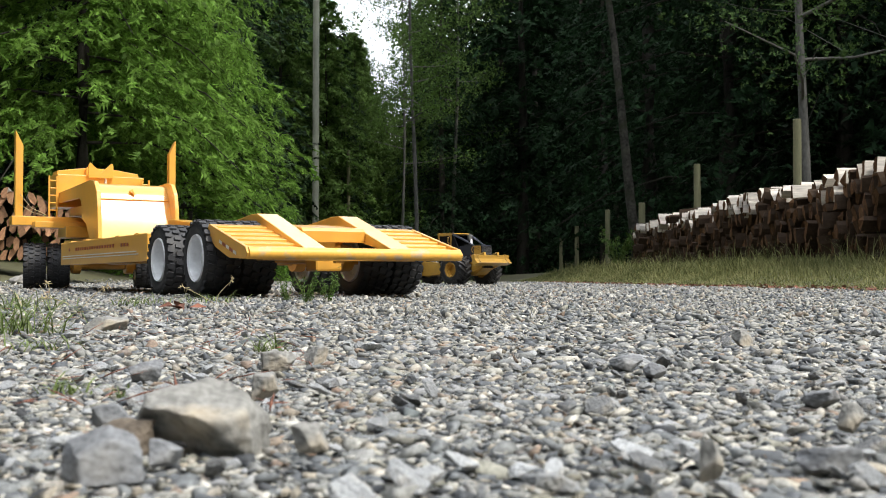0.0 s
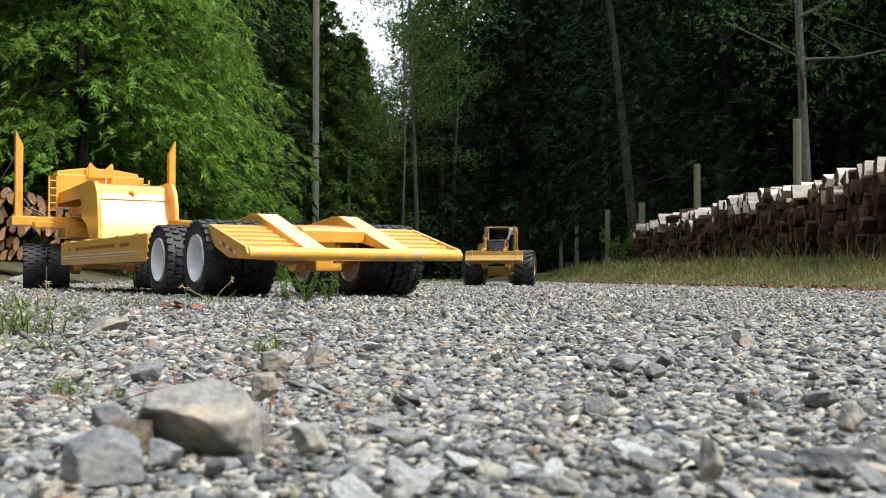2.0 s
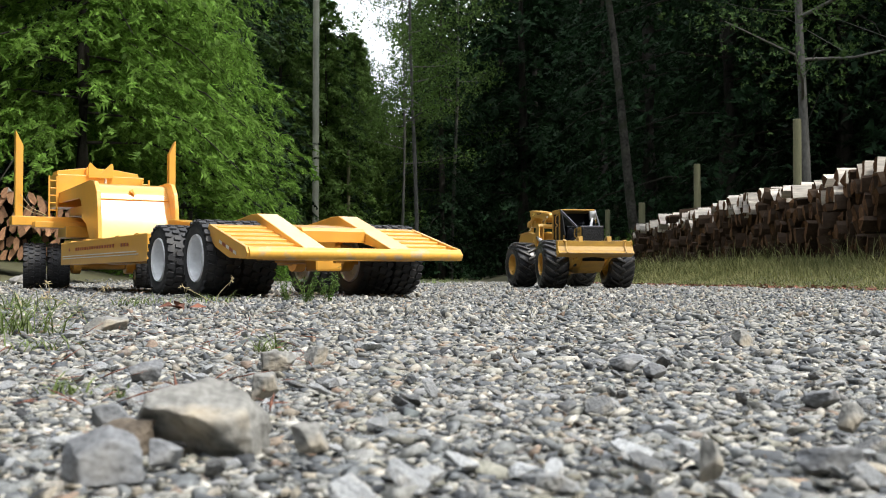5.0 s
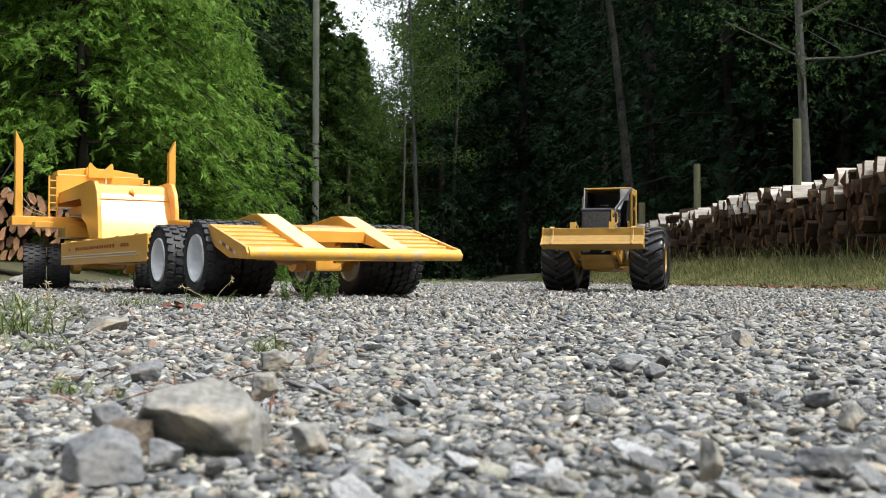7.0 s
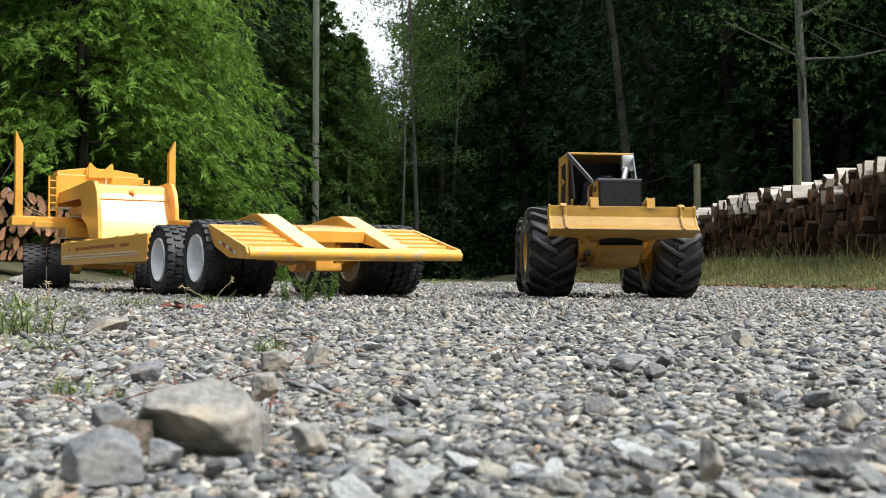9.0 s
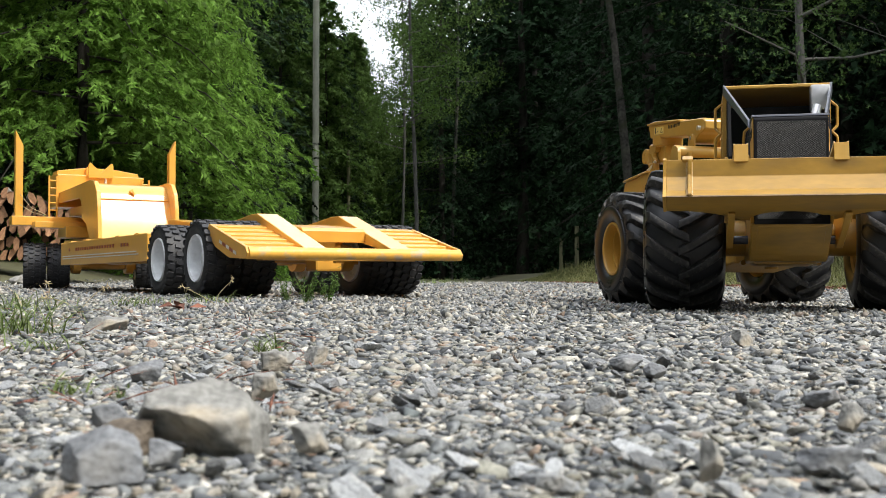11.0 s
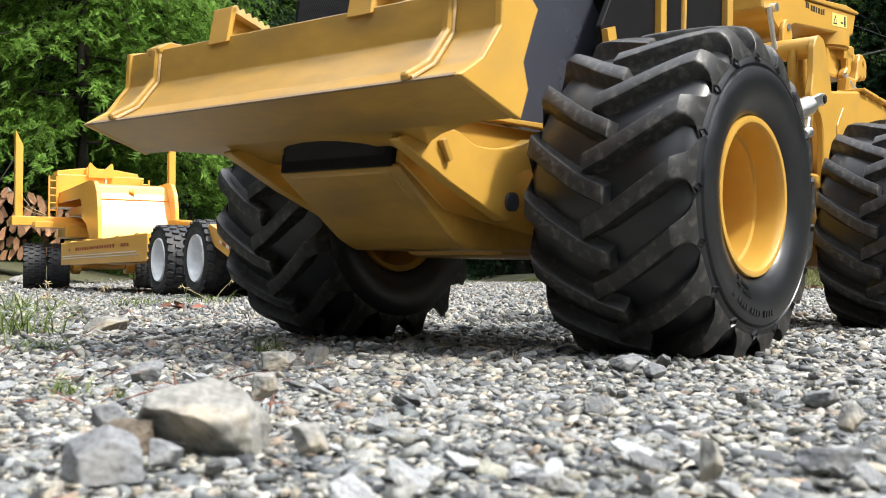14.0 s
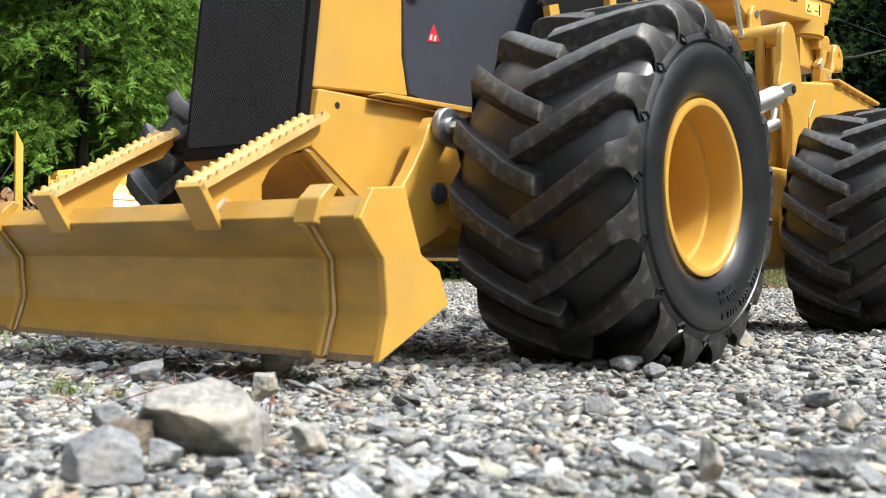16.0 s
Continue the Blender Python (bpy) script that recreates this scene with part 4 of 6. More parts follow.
def lug_tyre_mesh():
    """A wide forestry tyre, its outer face towards +y: the side wall bulges past the rim, with a ring and raised diamonds at its shoulder."""
    bm = bmesh.new()
    prof = [(-0.050, 0.052), (-0.060, 0.060), (-0.0645, 0.073), (-0.0640, 0.085), (-0.060, 0.0955), (-0.052, 0.1025), (-0.03, 0.1060), (0, 0.1070), (0.03, 0.1060), (0.050, 0.1032), (0.0570, 0.0988), (0.0602, 0.0948),
            (0.0620, 0.0902), (0.0606, 0.0890), (0.0606, 0.0882), (0.0628, 0.0872), (0.0642, 0.0840), (0.0645, 0.0785), (0.0636, 0.0715), (0.0615, 0.0645), (0.0585, 0.0592), (0.0555, 0.0562), (0.051, 0.0535)]
    lathe(bm, prof, 96, True)
    for k in range(LUG_COUNT):
        a = 2 * math.pi * (k + 0.62) / LUG_COUNT
        m = Matrix.Rotation(-a, 4, "Y") @ Matrix.Translation((0.0936, 0.0611, 0)) @ pose(0, 0, 0, 0, 0, -26)
        rim = [(-0.0040, 0.0, 0.0), (0.0, 0.0, 0.0030), (0.0040, 0.0, 0.0), (0.0, 0.0, -0.0030)]
        lo = [bm.verts.new(m @ Vector((p[0], -0.001, p[2]))) for p in rim]
        hi = [bm.verts.new(m @ Vector((p[0] * 0.92, 0.0015, p[2] * 0.92))) for p in rim]
        inn = [bm.verts.new(m @ Vector((p[0] * 0.68, 0.0003, p[2] * 0.68))) for p in rim]
        for q in range(4):
            bm.faces.new((lo[q - 1], lo[q], hi[q], hi[q - 1]))
            bm.faces.new((hi[q - 1], hi[q], inn[q], inn[q - 1]))
        bm.faces.new(inn)
    bmesh.ops.recalc_face_normals(bm, faces=bm.faces[:])
    return bm


def lug_mesh(sg):
    """One chevron lug, from the crown to the shoulder and down the side."""
    bm = bmesh.new()
    path = [(-0.0085, 0.0, 0.1064, 0.1168, 0.0056), (-0.0078, 0.003, 0.1066, 0.1180, 0.0060), (0.012, 0.082, 0.1068, 0.1182, 0.0062), (0.032, 0.190, 0.1056, 0.1178, 0.0064), (0.0455, 0.272, 0.1036, 0.1170, 0.0066),
            (0.0525, 0.318, 0.1008, 0.1156, 0.0070), (0.0562, 0.338, 0.0986, 0.1112, 0.0078), (0.0582, 0.347, 0.0978, 0.1068, 0.0090), (0.0594, 0.352, 0.0968, 0.1032, 0.0112), (0.0602, 0.354, 0.0960, 0.1000, 0.0145), (0.0606, 0.355, 0.0952, 0.0972, 0.0172)]
    prev = None
    for y, da, rb, rt, w in path:
        h = rt - rb
        half = [(rb - 0.0008, w * (1.6 if y < 0.05 else 1.15)), (rb + 0.18 * h, w * (1.24 if y < 0.05 else 1.1)), (rb + 0.5 * h, w * 1.08), (rt - 0.0013, w * 0.98), (rt - 0.0004, w * 0.9), (rt, w * 0.7)]
        ring = []
        for r, ww in half + [(r, -ww) for r, ww in half[::-1]]:
            a = da + ww / 0.112
            ring.append(bm.verts.new((r * math.cos(a), sg * y, r * math.sin(a))))
        if prev:
            for q in range(len(ring) - 1):
                bm.faces.new((prev[q], prev[q + 1], ring[q + 1], ring[q]))
        else:
            bm.faces.new(ring)
        prev = ring
    bm.faces.new(prev[::-1])
    bmesh.ops.recalc_face_normals(bm, faces=bm.faces[:])
    for f in bm.faces:
        f.smooth = True
    for e in bm.edges:
        e.smooth = len(e.link_faces) < 2 or e.calc_face_angle() < 0.55
    me = bpy.data.meshes.new("lug")
    bm.to_mesh(me); bm.free()
    me.materials.append(M["lug"])
    return me


LUGS = {1: lug_mesh(1), -1: lug_mesh(-1)}


def mirrored(bm, sg):
    if sg < 0:
        bmesh.ops.scale(bm, vec=(1, -1, 1), verts=bm.verts[:])
        bmesh.ops.reverse_faces(bm, faces=bm.faces[:])
    return bm


def skidder_wheel(parent, sg, mesh=None):
    if mesh is None:
        bm = mirrored(lug_tyre_mesh(), sg)
        w = part("wheel_tyre", bm, M["rubber"], parent, "wide black rubber tyre with chevron lugs", True)
    else:
        w = new("wheel_tyre", mesh)
        w.parent = parent
        w["label"] = "wide black rubber tyre with chevron lugs"
    bm = bmesh.new()      # raised bars where the side wall is lettered
    for first, count, r, h in ((20, 16, 0.0795, 0.0042), (46, 7, 0.0705, 0.003), (48, 6, 0.0655, 0.0025)):
        for k in range(count):
            if k % 5 == 4:
                continue
            m = Matrix.Rotation(-radians(first + k * 3.0), 4, "Y") @ Matrix.Translation((r, 0.0644 if r > 0.075 else (0.0632 if r > 0.068 else 0.0618), 0)) @ pose(0, 0, 0, 0, 0, -4 if r > 0.075 else 20)
            box(bm, -h / 2, h / 2, -0.001, 0.0012, -0.0012, 0.0012, m=m)
    mirrored(bm, sg)
    tagged(part("sidewall_lettering", bm, M["rubber"], w), kind="stuff")
    bm = bmesh.new()
    lathe(bm, [(0.0525, 0.0545), (0.0560, 0.0552), (0.0576, 0.0545), (0.0580, 0.0528), (0.0576, 0.0508), (0.0560, 0.0496), (0.0520, 0.0488), (0.0400, 0.0484), (0.0375, 0.0483), (0.0366, 0.0456), (0.0350, 0.0452), (0.022, 0.0450), (0.004, 0.0440), (-0.002, 0.042), (0.000, 0.026), (0.008, 0.024), (0.008, 0.001)], 72)
    bmesh.ops.recalc_face_normals(bm, faces=bm.faces[:])
    mirrored(bm, sg)
    part("rim", bm, M["yellow"], w, "deep golden-yellow steel rim", True)
    bm = bmesh.new()
    lathe(bm, [(-0.048, 0.056), (-0.058, 0.055), (-0.055, 0.05), (-0.018, 0.048), (-0.010, 0.03), (-0.026, 0.028), (-0.040, 0.02), (-0.040, 0.001)], 40)
    bmesh.ops.recalc_face_normals(bm, faces=bm.faces[:])
    mirrored(bm, sg)
    part("inner_rim", bm, M["yellow"], w, "", True)
    for half in (1, -1):
        for k in range(LUG_COUNT):
            ob = new("lug", LUGS[half])
            ob.parent, ob.matrix_basis = w, pose(0, 0, 0, 0, 360 / LUG_COUNT * (k + (0.5 if half < 0 else 0)), 0)
    return w


def text_mesh(body, size, m, material, parent, label):
    cu = bpy.data.curves.new("lettering", "FONT")
    cu.body, cu.size, cu.extrude, cu.align_x, cu.align_y = body, size, 0.0003, "CENTER", "CENTER"
    tmp = bpy.data.objects.new("tmp", cu)
    scene.collection.objects.link(tmp)
    me = bpy.data.meshes.new_from_object(tmp.evaluated_get(bpy.context.evaluated_depsgraph_get()))
    bpy.data.objects.remove(tmp)
    me.materials.append(material)
    ob = new("lettering", me)
    ob.parent, ob.matrix_basis = parent, m
    ob["label"] = label
    return ob


def build_blade(t):
    """The front blade with end plates, ribs and toothed steps; its origin at the hinge."""
    px, pz = PIVOT
    rel = lambda pts: [(a - px, b - pz) for a, b in pts]
    face = rel([(0.2570, 0.1640), (0.2375, 0.1748), (0.2205, 0.1960), (0.2190, 0.2215), (0.2055, 0.2228), (0.2045, 0.2185), (0.2150, 0.2170), (0.2160, 0.1945), (0.2335, 0.1720), (0.2450, 0.1655), (0.2025, 0.1495), (0.2045, 0.1468)])
    bm = bmesh.new()
    prism(bm, face, -0.1755, 0.1755, 0.0006)
    b = part("blade", bm, M["blade"], t, "worn golden-yellow dozer blade", m=pose(px, BLADE_Y, pz))
    bm = bmesh.new()
    prism(bm, rel([(0.2582, 0.1639), (0.2552, 0.1658), (0.2540, 0.1650), (0.2566, 0.1631)]), -0.1755, 0.1755)
    part("cutting_edge", bm, M["edge"], b, "scuffed brown cutting edge")
    plate = rel([(0.2580, 0.1637), (0.2025, 0.1462), (0.1955, 0.1640), (0.2005, 0.1790), (0.1905, 0.2035), (0.1868, 0.2118), (0.2045, 0.2262), (0.2215, 0.2220), (0.2222, 0.1965), (0.2385, 0.1757)])
    for sg in (1, -1):
        bm = bmesh.new()
        prism(bm, plate, sg * 0.1755, sg * 0.1804, 0.0006)
        part("end_plate", bm, M["yellow"], b)
        bm = bmesh.new()      # rib across the blade's face near each end
        rib = rel([(0.2598, 0.1650), (0.2606, 0.1682), (0.2420, 0.1785), (0.2252, 0.1985), (0.2237, 0.2215), (0.2120, 0.2268), (0.2010, 0.2266), (0.2000, 0.2225), (0.2150, 0.2205), (0.2190, 0.2200), (0.2205, 0.196), (0.2375, 0.1748), (0.257, 0.164)])
        prism(bm, rib, sg * 0.1390, sg * 0.1450, 0.0012)
        prism(bm, rel([(0.2215, 0.2180), (0.2236, 0.2218), (0.2125, 0.2280), (0.2015, 0.2278), (0.1990, 0.2232), (0.2150, 0.2190)]), sg * 0.1370, sg * 0.1525, 0.0008)
        rb = part("rib", bm, M["blade"], b)
        bm = bmesh.new()      # weld beads where the rib meets the face
        for yy in (0.1385, 0.1455):
            pipe(bm, [(x - px, sg * yy, z - pz) for x, z in ((0.2572, 0.1655), (0.2384, 0.1759), (0.2216, 0.1966), (0.2200, 0.2190))], 0.0011, 6)
        part("weld_bead", bm, M["worn_edge"], rb, "rough pale weld bead", True)
        # step arm: a gusset from the blade's top back to the hood, with a toothed tread
        st = rel([(0.2150, 0.2400), (0.1180, 0.2105), (0.1225, 0.2045), (0.1360, 0.2040), (0.1560, 0.2125), (0.1690, 0.2140), (0.1790, 0.2115), (0.1840, 0.2060), (0.1855, 0.1990), (0.2045, 0.1990), (0.2055, 0.2225), (0.2180, 0.2212)])
        bm = bmesh.new()
        prism(bm, st, sg * 0.0670, sg * 0.0715, 0.0004)
        prism(bm, rel([(0.2222, 0.2170), (0.2172, 0.2428), (0.2128, 0.2428), (0.2178, 0.2190)]), sg * 0.0590, sg * 0.0795, 0.0004)
        sa = part("step_arm", bm, M["yellow"], b)
        bm = bmesh.new()
        pipe(bm, [(x - px, sg * 0.0722, z - pz) for x, z in ((0.2190, 0.2225), (0.2120, 0.2232), (0.2050, 0.2234), (0.2035, 0.2190))], 0.0014, 6)
        pipe(bm, [(x - px, sg * 0.0722, z - pz) for x, z in ((0.2178, 0.2235), (0.2155, 0.2350))], 0.0012, 6)
        part("weld_bead", bm, M["worn_edge"], sa, "rough pale weld bead", True)
        bm = bmesh.new()
        p0, p1 = Vector((0.2165 - px, 0, 0.2425 - pz)), Vector((0.1174 - px, 0, 0.2128 - pz))
        d = (p1 - p0).normalized()
        nrm = Vector((-d.z, 0, d.x))
        if nrm.z < 0:
            nrm = -nrm
        L = (p1 - p0).length
        pts = [(p0.x - nrm.x * 0.003, p0.z - nrm.z * 0.003)]
        nt = 17
        for k in range(nt):
            for f, hgt in ((0.04, 0.0004), (0.2, 0.0012), (0.34, 0.0024), (0.55, 0.0026), (0.72, 0.0014), (0.94, 0.0004)):
                q = p0 + d * (L * (k + f) / nt) + nrm * hgt
                pts.append((q.x, q.z))
        pts.append((p1.x - nrm.x * 0.003, p1.z - nrm.z * 0.003))
        for y0, y1 in ((0.0590, 0.0612), (0.0773, 0.0795)):
            prism(bm, pts, sg * y0, sg * y1)
        prism(bm, [(p0.x, p0.z), (p1.x, p1.z), (p1.x - nrm.x * 0.003, p1.z - nrm.z * 0.003), (p0.x - nrm.x * 0.003, p0.z - nrm.z * 0.003)], sg * 0.0612, sg * 0.0773)
        part("step_tread", bm, M["step"], b, "toothed anti-slip step worn pale on its teeth")
        # push arm from the hinge to the back of the blade
        arm = rel([(0.2011, 0.1412), (0.2015, 0.1432), (0.196, 0.1450), (0.1715, 0.1499), (0.1477, 0.1535), (0.1400, 0.1520), (0.1325, 0.1482), (0.1260, 0.1460), (0.1194, 0.1449), (0.1050, 0.1450), (0.0895, 0.147), (0.072, 0.151), (0.060, 0.156), (0.050, 0.157),
                   (0.043, 0.150), (0.048, 0.136), (0.066, 0.133), (0.0745, 0.1285), (0.0775, 0.121), (0.0765, 0.106), (0.0830, 0.0970), (0.0907, 0.0955), (0.1515, 0.1184)])
        bm = bmesh.new()
        prism(bm, arm, sg * 0.0765, sg * 0.0865, 0.0008)
        pa = part("push_arm", bm, M["yellow"], b)
        bm = bmesh.new()
        prism(bm, rel([(0.1605, 0.1465), (0.1650, 0.1445), (0.1570, 0.1310), (0.1530, 0.1330)]), sg * 0.0865, sg * 0.0910, 0.0005)
        part("stop_tab", bm, M["blade"], pa)
        # cylinder eye: a rounded steel link bolted to the arm's upper end
        ce = [(0.048 + 0.0125 * math.cos(a), 0.147 + 0.0125 * math.sin(a)) for a in [radians(-20 + 200 * k / 12) for k in range(13)]] + [(0.018, 0.117), (0.030, 0.107)]
        bm = bmesh.new()
        prism(bm, rel(ce), sg * 0.0865, sg * 0.0930, 0.0012)
        ey = part("cylinder_eye", bm, M["dull_steel"], b, "rounded grey steel cylinder eye", True)
        bm = bmesh.new()
        rod(bm, (0.048 - px, sg * 0.0925, 0.147 - pz), (0.048 - px, sg * 0.0965, 0.147 - pz), 0.0058, seg=20)
        rod(bm, (0.048 - px, sg * 0.0960, 0.147 - pz), (0.048 - px, sg * 0.0995, 0.147 - pz), 0.0036, seg=6)
        part("bolt", bm, M["steel"], ey, "bright hexagon bolt", True)
    # web plate: carries the blade's underside back to the belly, with an arched slot in the middle
    half = [(0.204, 0.152), (0.197, 0.131), (0.190, 0.112), (0.181, 0.096), (0.170, 0.082), (0.157, 0.068), (0.154, 0.050), (0.166, 0.0505), (0.176, 0.048), (0.186, 0.040), (0.193, 0.025), (0.196, 0.008)]
    bm = bmesh.new()
    prism(bm, half + [(x, -y) for x, y in half[::-1]], 0.0005, 0.0040, 0.0004, "z")
    for v in bm.verts:
        v.co.z += 0.1468 + 0.25 * (v.co.x - 0.2025) - pz
        v.co.x -= px
    part("web", bm, M["blade"], b, "slotted web plate behind the blade")
    return b


def build_front(t):
    ye, bk = M["yellow"], M["black"]

    def pc(name, fn, material=ye, label="", smooth=False, parent=None):
        bm = bmesh.new()
        fn(bm)
        return part(name, bm, material, parent or t, label, smooth)

    side = [(0.168, 0.165), (0.176, 0.125), (0.118, 0.083), (0.10, 0.077), (-0.12, 0.077), (-0.20, 0.09), (-0.20, 0.16), (-0.1, 0.17), (0.05, 0.172)]
    belly = [(0.162, 0.136), (0.1790, 0.1285), (0.118, 0.083), (0.10, 0.075), (-0.05, 0.075), (-0.05, 0.136)]
    # the darkened blade paint stands for shade under the frame
    pc("front_frame", lambda bm: (prism(bm, side, -0.050, 0.050, 0.002), prism(bm, belly, -0.0575, 0.0575, 0.002)), M["blade"], "golden-yellow front frame with a sloping belly")
    for sg in (1, -1):
        pc("belly_rail", lambda bm: rod(bm, (-0.03, sg * 0.060, 0.0765), (-0.085, sg * 0.060, 0.0765), 0.0045), ye, "", True)
    for sg in (1, -1):
        pc("frame_cheek", lambda bm: prism(bm, [(0.168, 0.1665), (0.1742, 0.1310), (0.129, 0.102), (0.03, 0.088), (-0.04, 0.088), (-0.04, 0.168)], sg * 0.050, sg * 0.0585, 0.001))
        pc("frame_flange", lambda bm: prism(bm, [(0.128, 0.1675), (0.118, 0.1702), (0.0, 0.1735), (-0.06, 0.1735), (-0.06, 0.1685), (0.0, 0.1690)], sg * 0.0585, sg * 0.067, 0.0006))
        pc("hinge_bolt", lambda bm: (rod(bm, (0.0841, sg * 0.058, 0.1091), (0.0841, sg * 0.0845, 0.1091), 0.0068, seg=24), box(bm, 0.0836, 0.0846, sg * 0.0843, sg * 0.0849, 0.1035, 0.1147)), bk, "black slotted hinge bolt", True)
    pc("front_axle", lambda bm: (rod(bm, (0, -0.12, 0.116), (0, 0.12, 0.116), 0.03, seg=24), box(bm, -0.05, 0.05, -0.05, 0.05, 0.07, 0.15, 0.01)), ye, "", True)
    # hood
    h = pc("hood", lambda bm: prism(bm, [(0.1690, 0.1675), (0.1630, 0.222), (0.1560, 0.2905), (0.0935, 0.2905), (0.0850, 0.262), (0.0905, 0.236), (0.0895, 0.20), (0.083, 0.174)], -0.0545, 0.0545, 0.001), ye, "yellow side panel of the engine hood")
    pc("hood_top", lambda bm: prism(bm, [(0.1605, 0.2905), (0.158, 0.2945), (0.152, 0.2955), (-0.01, 0.2985), (-0.01, 0.2905)], -0.056, 0.056, 0.001), bk)
    pc("engine_cover", lambda bm: prism(bm, [(0.0822, 0.175), (0.0887, 0.20), (0.0897, 0.236), (0.0842, 0.262), (0.0925, 0.2903), (-0.06, 0.2903), (-0.10, 0.25), (-0.10, 0.16), (0.03, 0.166)], -0.0553, 0.0553, 0.001), bk, "black engine side cover")
    gr = pc("radiator_grille", lambda bm: prism(bm, [(0.1800, 0.128), (0.1640, 0.287), (0.1615, 0.2900), (0.1560, 0.2900), (0.1720, 0.128)], -0.0535, 0.0535, 0.001), M["cab_black"], "black mesh radiator grille")

    def mesh_bars(bm):
        a, b = Vector((0.1796, 0, 0.136)), Vector((0.1650, 0, 0.283))
        for sgn in (1, -1):
            n = 100
            for k in range(-n, n):
                y0 = k * 0.0021
                p, q = a + Vector((0, y0, 0)), b + Vector((0, y0 + sgn * 0.110, 0))
                lo, hi = 0.0, 1.0
                if q.y != p.y:
                    u0, u1 = (-0.049 - p.y) / (q.y - p.y), (0.049 - p.y) / (q.y - p.y)
                    lo, hi = max(lo, min(u0, u1)), min(hi, max(u0, u1))
                if hi - lo < 0.02:
                    continue
                rod(bm, p.lerp(q, lo), p.lerp(q, hi), 0.00032, seg=4)
    pc("mesh", mesh_bars, M["dark_mesh"], "", False, gr)
    for sg in (1, -1):
        m = Matrix.Translation((0.1185, sg * 0.0549, 0.2695)) @ Matrix(((-sg, 0, 0, 0), (0, 0, sg, 0), (0, 1, 0, 0), (0, 0, 0, 1)))
        text_mesh("630D", 0.0215, m, M["ink"], h, "black model number")
        pc("grab_rail", lambda bm: pipe(bm, [(0.088, sg * 0.055, 0.287), (0.080, sg * 0.063, 0.280), (0.074, sg * 0.064, 0.262), (0.078, sg * 0.063, 0.248), (0.086, sg * 0.055, 0.238)], 0.0022), ye, "", True)
        tri = lambda bm: bm.faces.new([bm.verts.new(p) for p in ((0.0662, sg * 0.0557, 0.2130), (0.0519, sg * 0.0557, 0.2150), (0.0594, sg * 0.0557, 0.2262))])
        stick = pc("warning_sticker", tri, M["red"], "small red warning triangle")
        for k in range(2):
            x = 0.0640 - 0.0042 * k
            pc("sticker_bar", lambda bm: bm.faces.new([bm.verts.new((x + a, sg * 0.0560, z)) for a, z in ((0, 0.2146), (-0.0026, 0.2149), (-0.0032, 0.2185), (-0.0014, 0.2183))]), M["tape_white"], "", False, stick)
        # ink disc stands for the shade inside a bolt hole
        pc("frame_bolt", lambda bm: rod(bm, (0.1529, sg * 0.0582, 0.1584), (0.1529, sg * 0.0588, 0.1584), 0.0021), M["ink"], "dark disc for a bolt hole", True)
    # brush guard pillars from the hood up to the roof
    for sg in (1, -1):
        pc("guard_pillar", lambda bm: prism(bm, [(0.098, 0.284), (0.092, 0.298), (-0.098, 0.3885), (-0.10, 0.372)], sg * 0.0, sg * 0.004, 0.0005) or bmesh.ops.transform(bm, verts=bm.verts[:], matrix=Matrix(((1, 0, 0, 0), (-sg * 0.168, 1, 0, sg * 0.0705), (0, 0, 1, 0), (0, 0, 0, 1)))), M["pillar"], "grey sloping windscreen pillar")
    pc("mirror_box", lambda bm: (box(bm, -0.085, -0.06, 0.052, 0.083, 0.335, 0.378, 0.003), rod(bm, (-0.04, 0.05, 0.30), (-0.055, 0.062, 0.34), 0.008)), M["steel"], "bright metal exhaust and mirror", True)
    pc("steering_wheel", lambda bm: (bmesh.ops.create_cone(bm, cap_ends=True, segments=20, radius1=0.016, radius2=0.016, depth=0.003, matrix=pose(-0.02, 0.0, 0.3145)), rod(bm, (-0.02, 0, 0.29), (-0.02, 0, 0.313), 0.003)), bk, "", True)
    # cab: roof, posts, side guards, dark walls
    pc("cab_roof", lambda bm: prism(bm, [(-0.098, 0.3875), (-0.098, 0.381), (-0.262, 0.374), (-0.265, 0.384), (-0.26, 0.387)], -0.0895, 0.0895, 0.0015), ye, "yellow cab roof")
    for sg in (1, -1):
        pc("cab_wall", lambda bm: prism(bm, [(-0.055, 0.165), (-0.03, 0.255), (-0.10, 0.375), (-0.255, 0.372), (-0.255, 0.165)], sg * 0.078, sg * 0.084, 0.0008), M["cab_black"], "dark screened cab side")
        pc("door_frame", lambda bm: (box(bm, -0.125, -0.115, sg * 0.084, sg * 0.0905, 0.20, 0.378, 0.001), box(bm, -0.255, -0.243, sg * 0.084, sg * 0.0905, 0.18, 0.376, 0.001), box(bm, -0.25, -0.12, sg * 0.084, sg * 0.0895, 0.366, 0.376, 0.001),
                                   prism(bm, [(-0.03, 0.252), (-0.042, 0.256), (-0.062, 0.19), (-0.05, 0.18)], sg * 0.084, sg * 0.0895)), ye)
        pc("side_rail", lambda bm: pipe(bm, [(-0.13, sg * 0.09, 0.362), (-0.135, sg * 0.103, 0.352), (-0.135, sg * 0.103, 0.318), (-0.132, sg * 0.094, 0.308), (-0.132, sg * 0.103, 0.298), (-0.130, sg * 0.103, 0.235), (-0.128, sg * 0.09, 0.225)], 0.0024), ye, "", True)
    pc("cab_back", lambda bm: box(bm, -0.26, -0.254, -0.078, 0.078, 0.165, 0.374), bk)
    pc("cab_floor", lambda bm: box(bm, -0.255, -0.03, -0.078, 0.078, 0.165, 0.20), bk)
